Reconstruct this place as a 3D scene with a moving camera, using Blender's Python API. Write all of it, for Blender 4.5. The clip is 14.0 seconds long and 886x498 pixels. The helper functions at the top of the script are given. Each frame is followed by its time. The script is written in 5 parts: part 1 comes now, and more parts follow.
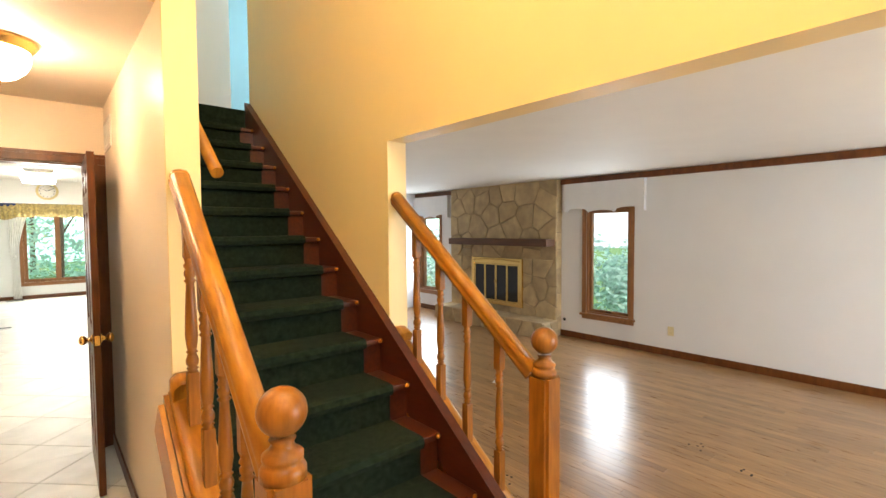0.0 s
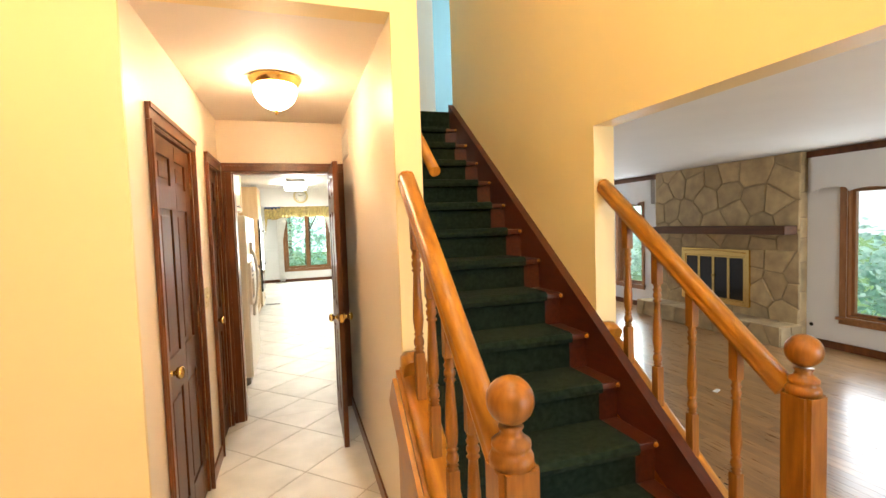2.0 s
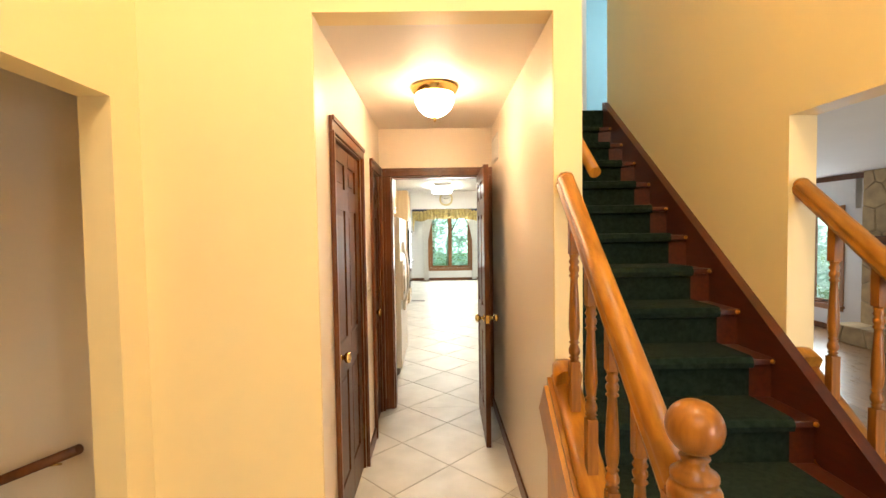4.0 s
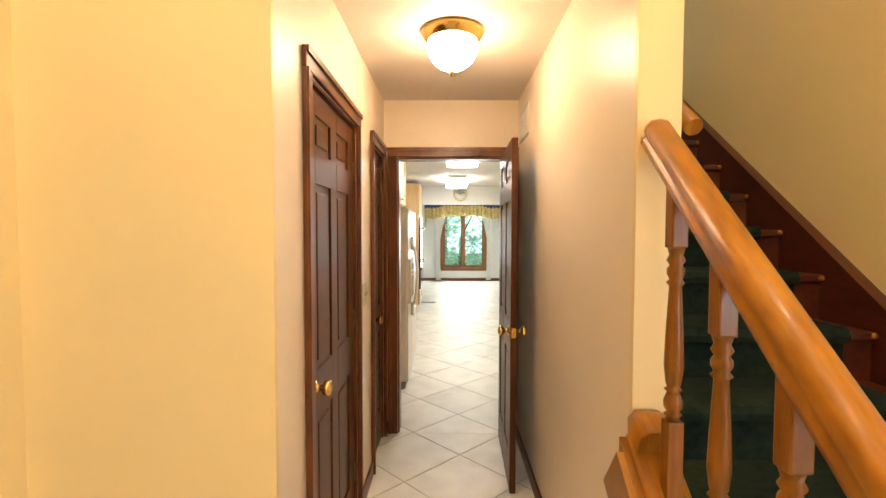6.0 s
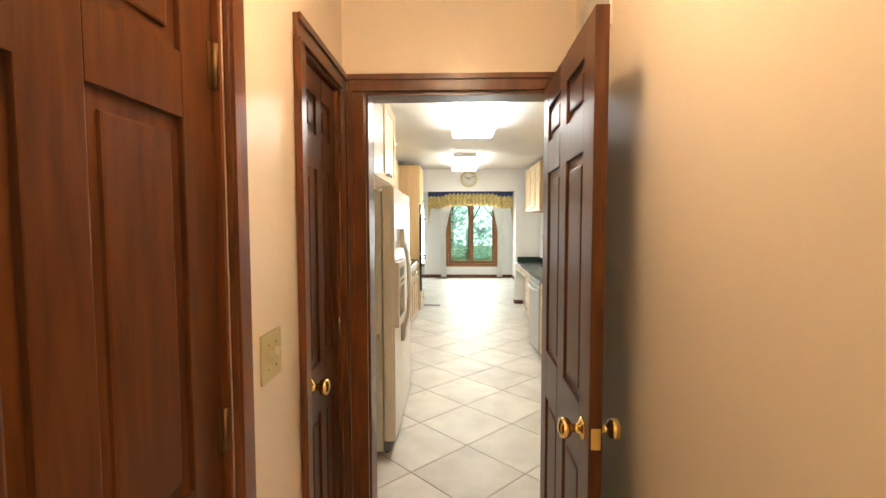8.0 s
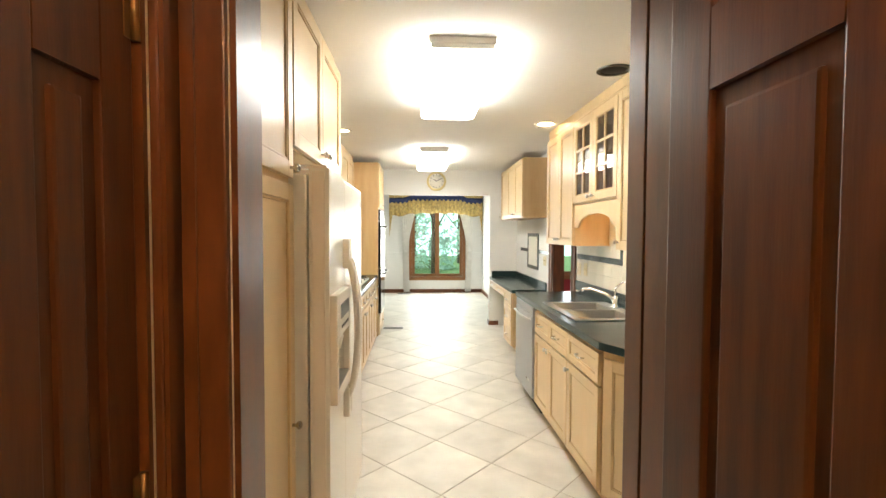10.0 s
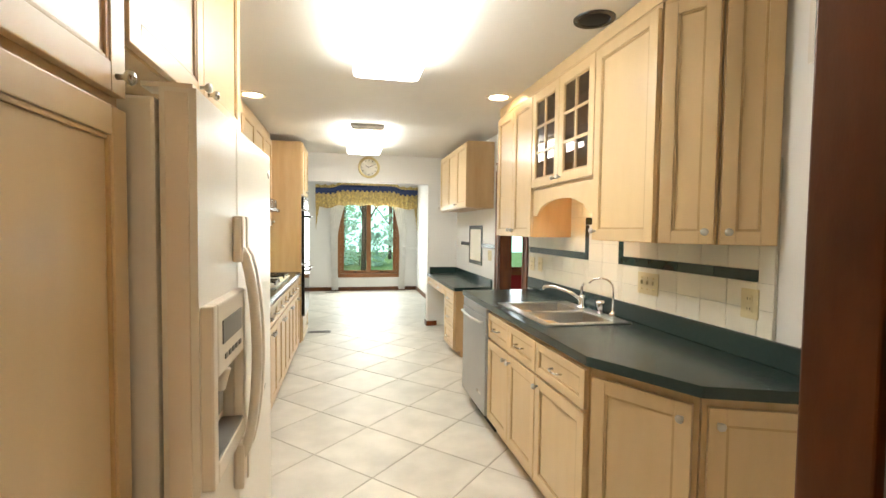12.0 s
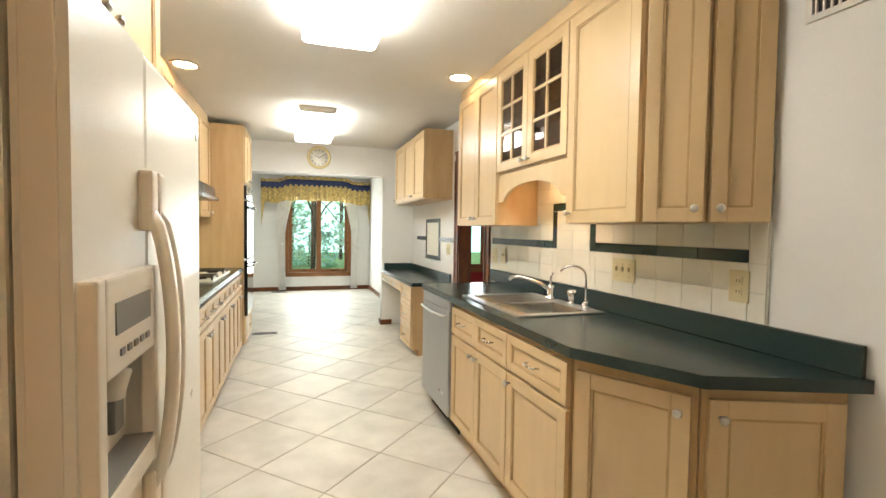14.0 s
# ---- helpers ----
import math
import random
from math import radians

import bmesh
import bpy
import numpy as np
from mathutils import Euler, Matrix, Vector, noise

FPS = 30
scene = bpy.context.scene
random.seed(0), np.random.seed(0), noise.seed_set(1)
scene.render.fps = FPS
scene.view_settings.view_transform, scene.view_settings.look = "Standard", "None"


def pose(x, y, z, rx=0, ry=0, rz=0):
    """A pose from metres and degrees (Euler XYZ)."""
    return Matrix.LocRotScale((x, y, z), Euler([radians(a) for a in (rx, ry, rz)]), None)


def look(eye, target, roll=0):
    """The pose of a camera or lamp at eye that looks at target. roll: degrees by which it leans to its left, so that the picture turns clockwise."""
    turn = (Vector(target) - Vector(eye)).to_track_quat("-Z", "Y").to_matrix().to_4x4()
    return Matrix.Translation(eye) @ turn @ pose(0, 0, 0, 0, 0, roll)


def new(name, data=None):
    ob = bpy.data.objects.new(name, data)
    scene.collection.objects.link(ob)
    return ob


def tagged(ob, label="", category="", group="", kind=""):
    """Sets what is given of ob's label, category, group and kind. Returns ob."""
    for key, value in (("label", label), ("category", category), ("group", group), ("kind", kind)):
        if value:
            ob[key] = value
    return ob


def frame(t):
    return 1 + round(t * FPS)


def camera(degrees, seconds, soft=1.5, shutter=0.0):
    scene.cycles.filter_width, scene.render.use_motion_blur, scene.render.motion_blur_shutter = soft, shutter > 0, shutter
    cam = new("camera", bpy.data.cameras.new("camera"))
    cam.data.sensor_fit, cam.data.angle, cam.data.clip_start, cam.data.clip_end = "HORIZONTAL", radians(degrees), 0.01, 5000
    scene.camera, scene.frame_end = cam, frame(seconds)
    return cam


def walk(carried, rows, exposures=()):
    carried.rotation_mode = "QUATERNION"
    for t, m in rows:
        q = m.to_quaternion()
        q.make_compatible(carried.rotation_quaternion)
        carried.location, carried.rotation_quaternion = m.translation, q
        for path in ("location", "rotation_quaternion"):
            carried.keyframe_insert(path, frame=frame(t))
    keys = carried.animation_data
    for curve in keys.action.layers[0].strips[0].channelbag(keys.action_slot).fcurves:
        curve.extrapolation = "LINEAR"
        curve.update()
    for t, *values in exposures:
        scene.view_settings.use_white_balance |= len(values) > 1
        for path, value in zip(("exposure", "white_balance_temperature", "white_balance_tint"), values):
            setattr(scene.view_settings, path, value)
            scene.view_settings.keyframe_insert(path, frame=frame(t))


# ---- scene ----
cam = camera(87.9, 14.0)
PATH = [
    (0, (0.645, 0.67, 1.557), (1.957, 2.177, 1.472), -0.4),
    (0.5, (0.638, 0.682, 1.558), (1.817, 2.295, 1.47), -0.8),
    (1, (0.627, 0.704, 1.558), (1.634, 2.43, 1.461), -1.3),
    (1.5, (0.604, 0.717, 1.562), (1.413, 2.543, 1.455), -1.6),
    (2, (0.586, 0.731, 1.56), (1.194, 2.634, 1.452), -1.9),
    (2.5, (0.564, 0.731, 1.56), (0.981, 2.684, 1.457), -2.0),
    (3, (0.546, 0.733, 1.563), (0.781, 2.717, 1.468), -2.0),
    (3.5, (0.53, 0.731, 1.565), (0.605, 2.728, 1.483), -1.8),
    (6, (0.504, 1.406, 1.503), (0.475, 3.404, 1.422), 0.1),
    (6.5, (0.521, 1.709, 1.496), (0.492, 3.707, 1.407), 0.1),
    (7, (0.516, 2.072, 1.495), (0.474, 4.069, 1.386), 0.2),
    (7.5, (0.515, 2.436, 1.487), (0.454, 4.432, 1.369), -0.1),
    (8, (0.506, 2.8, 1.485), (0.448, 4.796, 1.369), -0.1),
    (10.5, (0.432, 4.155, 1.463), (0.616, 6.146, 1.394), 0.3),
    (11, (0.427, 4.33, 1.456), (0.691, 6.311, 1.374), 0.4),
    (11.5, (0.438, 4.468, 1.445), (0.774, 6.438, 1.355), 0.6),
    (12, (0.432, 4.577, 1.41), (0.841, 6.533, 1.324), 0.7),
    (12.5, (0.429, 4.665, 1.37), (0.898, 6.607, 1.282), 0.8),
    (13, (0.432, 4.734, 1.346), (0.959, 6.661, 1.25), 0.8),
    (13.5, (0.434, 4.79, 1.328), (1.01, 6.703, 1.237), 0.8),
    (14, (0.436, 4.826, 1.319), (1.047, 6.728, 1.24), 0.8),
]
EXPOSURES = [(0, 0.72), (3.5, 0.6), (6.5, 0.28), (8, 0.28), (10.5, 0.34), (12.5, 0.16), (14, 0.14)]
walk(cam, [(t, look(eye, target, roll)) for t, eye, target, roll in PATH], EXPOSURES)

# ---- world and large lights ----
world = bpy.data.worlds.new("world")
scene.world = world
world.use_nodes = True
sky = world.node_tree.nodes.new("ShaderNodeTexSky")
sky.sky_type, sky.sun_disc = "NISHITA", False
sky.sun_elevation, sky.sun_rotation = radians(50), radians(200)
world.node_tree.links.new(sky.outputs[0], world.node_tree.nodes["Background"].inputs[0])
world.node_tree.nodes["Background"].inputs[1].default_value = 0.14


def lamp(name, kind, energy, m, colour=(1, 1, 1), size=0.1, size_y=None):
    data = bpy.data.lights.new(name, kind)
    data.energy, data.color = energy, colour
    if kind == "AREA":
        data.shape, data.size, data.size_y = "RECTANGLE", size, size_y or size
    elif kind == "SUN":
        data.angle = size
    else:
        data.shadow_soft_size = size
    ob = new(name, data)
    ob.matrix_world = m
    return ob


lamp("sun", "SUN", 5.0, look((0, 0, 0), (0.35, 0.75, -1.0)), (1, 0.96, 0.9), radians(2))
WARM = (1.0, 0.80, 0.50)
# daylight through the window openings, plus added fill in living room, foyer and upstairs
lamp("daylight_living_a", "AREA", 15, look((6.55, 4.0, 1.05), (2, 4.0, 1.0)), (0.86, 0.93, 1.0), 0.6, 1.3)
lamp("daylight_living_b", "AREA", 22, look((6.55, 7.92, 1.05), (2, 7.92, 1.0)), (0.86, 0.93, 1.0), 0.6, 1.3)
# added fill from the unseen south end, to brighten the living room
lamp("fill_living", "AREA", 86, look((4.4, -2.05, 1.1), (4.4, 3, 0.9)), (0.86, 0.93, 1.0), 2.2, 1.5)
lamp("daylight_nook", "AREA", 52, look((0.92, 15.0, 1.2), (0.94, 8, 1.0)), (0.95, 1.0, 0.97), 1.3, 1.6)
lamp("daylight_dining", "AREA", 30, look((3.9, 12.9, 1.3), (3.9, 9, 1.0)), (0.9, 0.96, 1.0), 1.2, 1.3)
# added fill inside the closed foyer back wall, no window behind it
lamp("fill_foyer", "AREA", 50, look((0.6, -1.45, 3.9), (0.9, 2.5, 3.2)), (1, 0.97, 0.88), 1.8, 1.2)
# added fill that brightens the stair head, standing in for an upstairs window
lamp("fill_upstairs", "AREA", 60, look((4.2, 6.6, 4.0), (1.6, 6.6, 3.6)), (0.8, 0.92, 1.0), 1.0, 1.2)
# warm point fill added high by the stairs, its source out of view
lamp("foyer_warm_fill", "POINT", 115, pose(1.15, 1.3, 4.55), WARM, 0.15)


# ---- materials ----
def material(name, colour, rough=0.6, metal=0.0, vary=0.08, scale=6.0, bump=0.0, bump_scale=120.0,
             stretch=(1, 1, 1), second=None, rand=0.0, coat=0.0, stain=0.0, sheen=0.0, spec=0.5):
    mat = bpy.data.materials.new(name)
    mat.use_nodes = True
    nt = mat.node_tree
    n, li = nt.nodes, nt.links
    b = n["Principled BSDF"]
    b.inputs["Roughness"].default_value = rough
    b.inputs["Metallic"].default_value = metal
    b.inputs["Specular IOR Level"].default_value = spec
    b.inputs["Coat Weight"].default_value = coat
    b.inputs["Coat Roughness"].default_value = 0.12
    b.inputs["Sheen Weight"].default_value = sheen
    tc = n.new("ShaderNodeTexCoord")
    mp = n.new("ShaderNodeMapping")
    mp.inputs["Scale"].default_value = stretch
    li.new(tc.outputs["Object"], mp.inputs["Vector"])
    vec = mp.outputs["Vector"]
    if rand:
        info = n.new("ShaderNodeObjectInfo")
        off = n.new("ShaderNodeVectorMath")
        off.operation = "SCALE"
        off.inputs[0].default_value = (17.0, 31.0, 23.0)
        li.new(info.outputs["Random"], off.inputs["Scale"])
        add = n.new("ShaderNodeVectorMath")
        li.new(mp.outputs["Vector"], add.inputs[0])
        li.new(off.outputs["Vector"], add.inputs[1])
        vec = add.outputs["Vector"]
    noise_a = n.new("ShaderNodeTexNoise")
    noise_a.inputs["Scale"].default_value = scale
    noise_a.inputs["Detail"].default_value = 6
    li.new(vec, noise_a.inputs["Vector"])
    ramp = n.new("ShaderNodeValToRGB")
    second = second or tuple(c * (1 - 3 * vary) for c in colour)
    ramp.color_ramp.elements[0].position, ramp.color_ramp.elements[1].position = 0.3, 0.7
    ramp.color_ramp.elements[0].color = (*second, 1)
    ramp.color_ramp.elements[1].color = (*colour, 1)
    li.new(noise_a.outputs["Fac"], ramp.inputs["Fac"])
    out = ramp.outputs["Color"]
    if stain:
        big = n.new("ShaderNodeTexNoise")
        big.inputs["Scale"].default_value = 1.3
        big.inputs["Detail"].default_value = 3
        li.new(vec, big.inputs["Vector"])
        mr = n.new("ShaderNodeMapRange")
        mr.inputs["From Min"].default_value, mr.inputs["From Max"].default_value = 0.3, 0.7
        mr.inputs["To Min"].default_value, mr.inputs["To Max"].default_value = 1 - stain, 1.0
        li.new(big.outputs["Fac"], mr.inputs["Value"])
        mul = n.new("ShaderNodeVectorMath")
        mul.operation = "SCALE"
        li.new(out, mul.inputs[0])
        li.new(mr.outputs["Result"], mul.inputs["Scale"])
        out = mul.outputs["Vector"]
    if rand:
        mr2 = n.new("ShaderNodeMapRange")
        mr2.inputs["To Min"].default_value, mr2.inputs["To Max"].default_value = 1 - rand, 1 + rand * 0.6
        li.new(info.outputs["Random"], mr2.inputs["Value"])
        mul2 = n.new("ShaderNodeVectorMath")
        mul2.operation = "SCALE"
        li.new(out, mul2.inputs[0])
        li.new(mr2.outputs["Result"], mul2.inputs["Scale"])
        out = mul2.outputs["Vector"]
    li.new(out, b.inputs["Base Color"])
    rr = n.new("ShaderNodeMapRange")
    rr.inputs["To Min"].default_value, rr.inputs["To Max"].default_value = max(0.02, rough - 0.08), min(1, rough + 0.08)
    li.new(noise_a.outputs["Fac"], rr.inputs["Value"])
    li.new(rr.outputs["Result"], b.inputs["Roughness"])
    if bump:
        noise_b = n.new("ShaderNodeTexNoise")
        noise_b.inputs["Scale"].default_value = bump_scale
        noise_b.inputs["Detail"].default_value = 4
        li.new(vec, noise_b.inputs["Vector"])
        bm_node = n.new("ShaderNodeBump")
        bm_node.inputs["Strength"].default_value = bump
        bm_node.inputs["Distance"].default_value = 0.004
        li.new(noise_b.outputs["Fac"], bm_node.inputs["Height"])
        li.new(bm_node.outputs["Normal"], b.inputs["Normal"])
    return mat


def glow(name, colour, strength, base=(0.9, 0.9, 0.88)):
    mat = bpy.data.materials.new(name)
    mat.use_nodes = True
    b = mat.node_tree.nodes["Principled BSDF"]
    b.inputs["Base Color"].default_value = (*base, 1)
    b.inputs["Emission Color"].default_value = (*colour, 1)
    b.inputs["Emission Strength"].default_value = strength
    return mat


def glass_material(name, tint=(1, 1, 1), rough=0.0):
    mat = bpy.data.materials.new(name)
    mat.use_nodes = True
    nt = mat.node_tree
    nt.nodes.remove(nt.nodes["Principled BSDF"])
    mix, tr, gl, fr = (nt.nodes.new("ShaderNode" + k) for k in ("MixShader", "BsdfTransparent", "BsdfGlossy", "LayerWeight"))
    power = nt.nodes.new("ShaderNodeMath")
    power.operation = "POWER"
    power.inputs[1].default_value = 4.0
    add = nt.nodes.new("ShaderNodeMath")
    add.inputs[1].default_value = 0.04
    add.use_clamp = True
    tr.inputs[0].default_value = (*tint, 1)
    gl.inputs["Roughness"].default_value = rough
    fr.inputs[0].default_value = 0.5
    nt.links.new(fr.outputs["Facing"], power.inputs[0])
    nt.links.new(power.outputs[0], add.inputs[0])
    nt.links.new(add.outputs[0], mix.inputs[0])
    nt.links.new(tr.outputs[0], mix.inputs[1])
    nt.links.new(gl.outputs[0], mix.inputs[2])
    nt.links.new(mix.outputs[0], nt.nodes["Material Output"].inputs[0])
    return mat


def leaf_material(name, colour):
    """Thin leaves that pass some light."""
    mat = material(name, colour, 0.6, scale=2, vary=0.12)
    nt = mat.node_tree
    mix, tr = nt.nodes.new("ShaderNodeMixShader"), nt.nodes.new("ShaderNodeBsdfTranslucent")
    tr.inputs[0].default_value = (*[min(1, c * 1.6) for c in colour], 1)
    mix.inputs[0].default_value = 0.5
    nt.links.new(nt.nodes["Principled BSDF"].outputs[0], mix.inputs[1])
    nt.links.new(tr.outputs[0], mix.inputs[2])
    nt.links.new(mix.outputs[0], nt.nodes["Material Output"].inputs[0])
    return mat


M_YELLOW = material("yellow_paint", (0.85, 0.675, 0.36), 0.5, vary=0.01, scale=2, bump=0.06, bump_scale=180, stain=0.03)
M_HALL = material("cream_paint", (0.85, 0.725, 0.57), 0.38, vary=0.012, scale=2, bump=0.05, bump_scale=160, stain=0.03)
M_HALLCEIL = material("hall_ceiling_paint", (0.80, 0.71, 0.62), 0.6, vary=0.012, scale=2, bump=0.12, bump_scale=200)
M_WHITE = material("white_wall_paint", (0.80, 0.79, 0.76), 0.55, vary=0.012, scale=2, bump=0.05, bump_scale=160, stain=0.03)
M_CEIL = material("white_ceiling_paint", (0.82, 0.80, 0.76), 0.7, vary=0.012, scale=3, bump=0.15, bump_scale=220)
M_LIVING = material("living_wall_paint", (0.76, 0.75, 0.75), 0.6, vary=0.012, scale=2, bump=0.05, bump_scale=160, stain=0.03)
M_BLUE = material("blue_wall_paint", (0.24, 0.40, 0.44), 0.6, vary=0.02, scale=2)
M_RED = material("red_wall_paint", (0.35, 0.02, 0.03), 0.5, vary=0.03, scale=2)
M_OAK = material("honey_oak", (0.44, 0.185, 0.018), 0.34, vary=0.1, scale=9, stretch=(6, 1.2, 1.2), second=(0.27, 0.098, 0.009), bump=0.08, coat=0.05, bump_scale=60, spec=0.35)
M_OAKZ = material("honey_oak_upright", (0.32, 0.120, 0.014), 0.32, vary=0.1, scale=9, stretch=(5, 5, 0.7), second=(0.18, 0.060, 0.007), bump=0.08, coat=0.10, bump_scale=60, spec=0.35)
M_STAIRWOOD = material("red_brown_stair_wood", (0.088, 0.018, 0.006), 0.36, scale=8, stretch=(5, 1, 5), second=(0.05, 0.010, 0.004), bump=0.05, coat=0.3)
M_DOOR = material("dark_stained_door_wood", (0.130, 0.040, 0.009), 0.38, scale=7, stretch=(6, 6, 0.6), second=(0.065, 0.019, 0.0045), bump=0.06, bump_scale=50, coat=0.04, stain=0.25, spec=0.25)
M_TRIM = material("dark_stained_trim", (0.17, 0.05, 0.011), 0.34, scale=7, stretch=(3, 3, 0.8), second=(0.085, 0.024, 0.005), bump=0.05, coat=0.06, spec=0.4)
M_WINWOOD = material("window_oak", (0.34, 0.15, 0.055), 0.4, scale=8, stretch=(4, 4, 0.8), second=(0.23, 0.095, 0.035))
M_CARPET = material("dark_green_carpet", (0.020, 0.033, 0.021), 0.95, vary=0.1, scale=35, second=(0.008, 0.015, 0.009), bump=1.0, bump_scale=420, stain=0.25, sheen=0.02, spec=0.06)
M_TILE = material("cream_floor_tile", (0.77, 0.73, 0.65), 0.45, scale=5, second=(0.62, 0.585, 0.51), vary=0.06, rand=0.035, bump=0.04, bump_scale=60, stain=0.17)
M_TILEGROUT = material("pale_tile_grout", (0.66, 0.63, 0.53), 0.8, vary=0.05, scale=20)
M_GROUT = material("grout", (0.42, 0.37, 0.29), 0.9, vary=0.06, scale=30)
M_PLANK = material("oak_strip_floor", (0.40, 0.235, 0.10), 0.30, scale=6, stretch=(9, 0.9, 3), second=(0.25, 0.135, 0.055), rand=0.24, bump=0.04, coat=0.2, bump_scale=60)
M_STONE = material("flagstone", (0.58, 0.435, 0.235), 0.85, scale=7, second=(0.39, 0.285, 0.16), rand=0.16, bump=0.7, bump_scale=25, stain=0.2)
M_MORTAR = material("mortar", (0.38, 0.29, 0.17), 0.95, vary=0.08, scale=20, bump=0.5, bump_scale=80)
M_MANTEL = material("rough_mantel_wood", (0.13, 0.055, 0.025), 0.6, scale=6, stretch=(2, 0.5, 3), second=(0.07, 0.03, 0.014), bump=0.3, bump_scale=30)
M_BRASS = material("polished_brass", (0.80, 0.56, 0.20), 0.2, 1.0, vary=0.03, scale=10)
M_BLACK = material("black_enamel", (0.012, 0.012, 0.013), 0.25, vary=0.05, scale=10)
M_DARK = material("dark_void", (0.02, 0.018, 0.016), 0.8, vary=0.05, scale=10)
M_CAB = material("maple_cabinet_finish", (0.72, 0.535, 0.30), 0.34, scale=3.5, stretch=(3, 3, 0.6), second=(0.67, 0.485, 0.26), bump=0.02, coat=0.15, stain=0.05)
M_BEAD = material("glazed_bead", (0.60, 0.40, 0.19), 0.4, scale=8, vary=0.08)
M_CABSIDE = material("cabinet_side_veneer", (0.64, 0.455, 0.245), 0.42, scale=4, stretch=(3, 3, 0.5), second=(0.55, 0.36, 0.18))
M_COUNTER = material("dark_green_laminate", (0.022, 0.042, 0.040), 0.24, scale=60, second=(0.018, 0.036, 0.035), vary=0.1)
M_STRIPE = material("dark_green_tile", (0.020, 0.045, 0.040), 0.15, scale=12, second=(0.012, 0.028, 0.026), rand=0.2)
M_WTILE = material("white_wall_tile", (0.80, 0.77, 0.66), 0.18, scale=4, second=(0.76, 0.73, 0.62), rand=0.025)
M_STEEL = material("brushed_steel", (0.72, 0.71, 0.69), 0.34, 1.0, scale=14, stretch=(1, 1, 14), vary=0.05, second=(0.62, 0.62, 0.61))
M_DISHW = material("grey_appliance_steel", (0.42, 0.43, 0.45), 0.38, 0.7, scale=10, stretch=(12, 12, 1), vary=0.04)
M_CHROME = material("chrome", (0.80, 0.80, 0.80), 0.09, 1.0, vary=0.02)
M_NICKEL = material("satin_nickel", (0.62, 0.60, 0.56), 0.28, 1.0, vary=0.02)
M_FRIDGE = material("bisque_enamel", (0.78, 0.735, 0.64), 0.3, vary=0.012, scale=2, bump=0.08, bump_scale=240, coat=0.05)
M_FRIDGE2 = material("bisque_plastic", (0.78, 0.70, 0.58), 0.35, vary=0.02, scale=4)
M_GREY = material("grey_recess_plastic", (0.20, 0.19, 0.17), 0.4, vary=0.05)
M_IVORY = material("ivory_plastic", (0.66, 0.57, 0.33), 0.4, vary=0.02)
M_PLATE = material("brass_switch_plate", (0.66, 0.55, 0.28), 0.35, 0.6, vary=0.04)
M_HINGE = material("aged_brass", (0.22, 0.12, 0.045), 0.4, 0.9, vary=0.05)
M_VENTW = material("white_vent_metal", (0.75, 0.71, 0.64), 0.5, vary=0.02)
M_FABRIC = material("white_curtain_cloth", (0.84, 0.82, 0.77), 0.9, vary=0.03, scale=10, bump=0.2, bump_scale=300)
M_GOLD = material("gold_patterned_fabric", (0.78, 0.58, 0.20), 0.8, scale=22, second=(0.36, 0.26, 0.12), bump=0.15)
M_NAVY = material("navy_fabric", (0.03, 0.05, 0.14), 0.8, scale=20, vary=0.1, second=(0.02, 0.03, 0.09))
M_VAL = material("white_valance_cloth", (0.74, 0.73, 0.72), 0.9, vary=0.02, scale=5)
M_CLOCKFACE = material("clock_face", (0.82, 0.80, 0.74), 0.5, vary=0.01)
M_WINVINYL = material("pane_edge", (0.7, 0.7, 0.7), 0.5)
M_GLASS = glass_material("window_glass")
M_CABGLASS = glass_material("cabinet_glass", (0.62, 0.52, 0.42), 0.02)
M_DARKGLASS = material("dark_oven_glass", (0.012, 0.012, 0.013), 0.06, vary=0.02)
M_BOWL = glow("frosted_bowl", (1.0, 0.73, 0.45), 52.0)
M_TUBE = glow("light_diffuser", (0.97, 0.975, 0.92), 16.0)
M_CAN = glow("can_bulb", (1.0, 0.80, 0.50), 30.0)
M_UNDERCAB = glow("hood_bulb", (1.0, 0.85, 0.42), 40.0)
M_GRASS = material("grass", (0.10, 0.20, 0.05), 0.9, scale=3, second=(0.06, 0.13, 0.03), bump=0.3)
M_LEAF = leaf_material("leaf", (0.30, 0.46, 0.30))
M_LEAF2 = leaf_material("blue_green_leaf", (0.36, 0.50, 0.44))
M_BARK = material("bark", (0.12, 0.085, 0.06), 0.9, scale=12, bump=0.5)


# ---- mesh helpers ----
def box(bm, x0, x1, y0, y1, z0, z1, bevel=0.0):
    vs = [bm.verts.new((x, y, z)) for x in (x0, x1) for y in (y0, y1) for z in (z0, z1)]
    fs = [bm.faces.new([vs[i] for i in f]) for f in
          ((0, 1, 3, 2), (4, 6, 7, 5), (0, 4, 5, 1), (2, 3, 7, 6), (0, 2, 6, 4), (1, 5, 7, 3))]
    if bevel:
        es = list({e for f in fs for e in f.edges})
        bmesh.ops.bevel(bm, geom=es, offset=bevel, segments=2, affect="EDGES", profile=0.6)
    return bm


def boxes(*rows, bevel=0.0):
    bm = bmesh.new()
    for r in rows:
        box(bm, *r, bevel=bevel)
    return bm


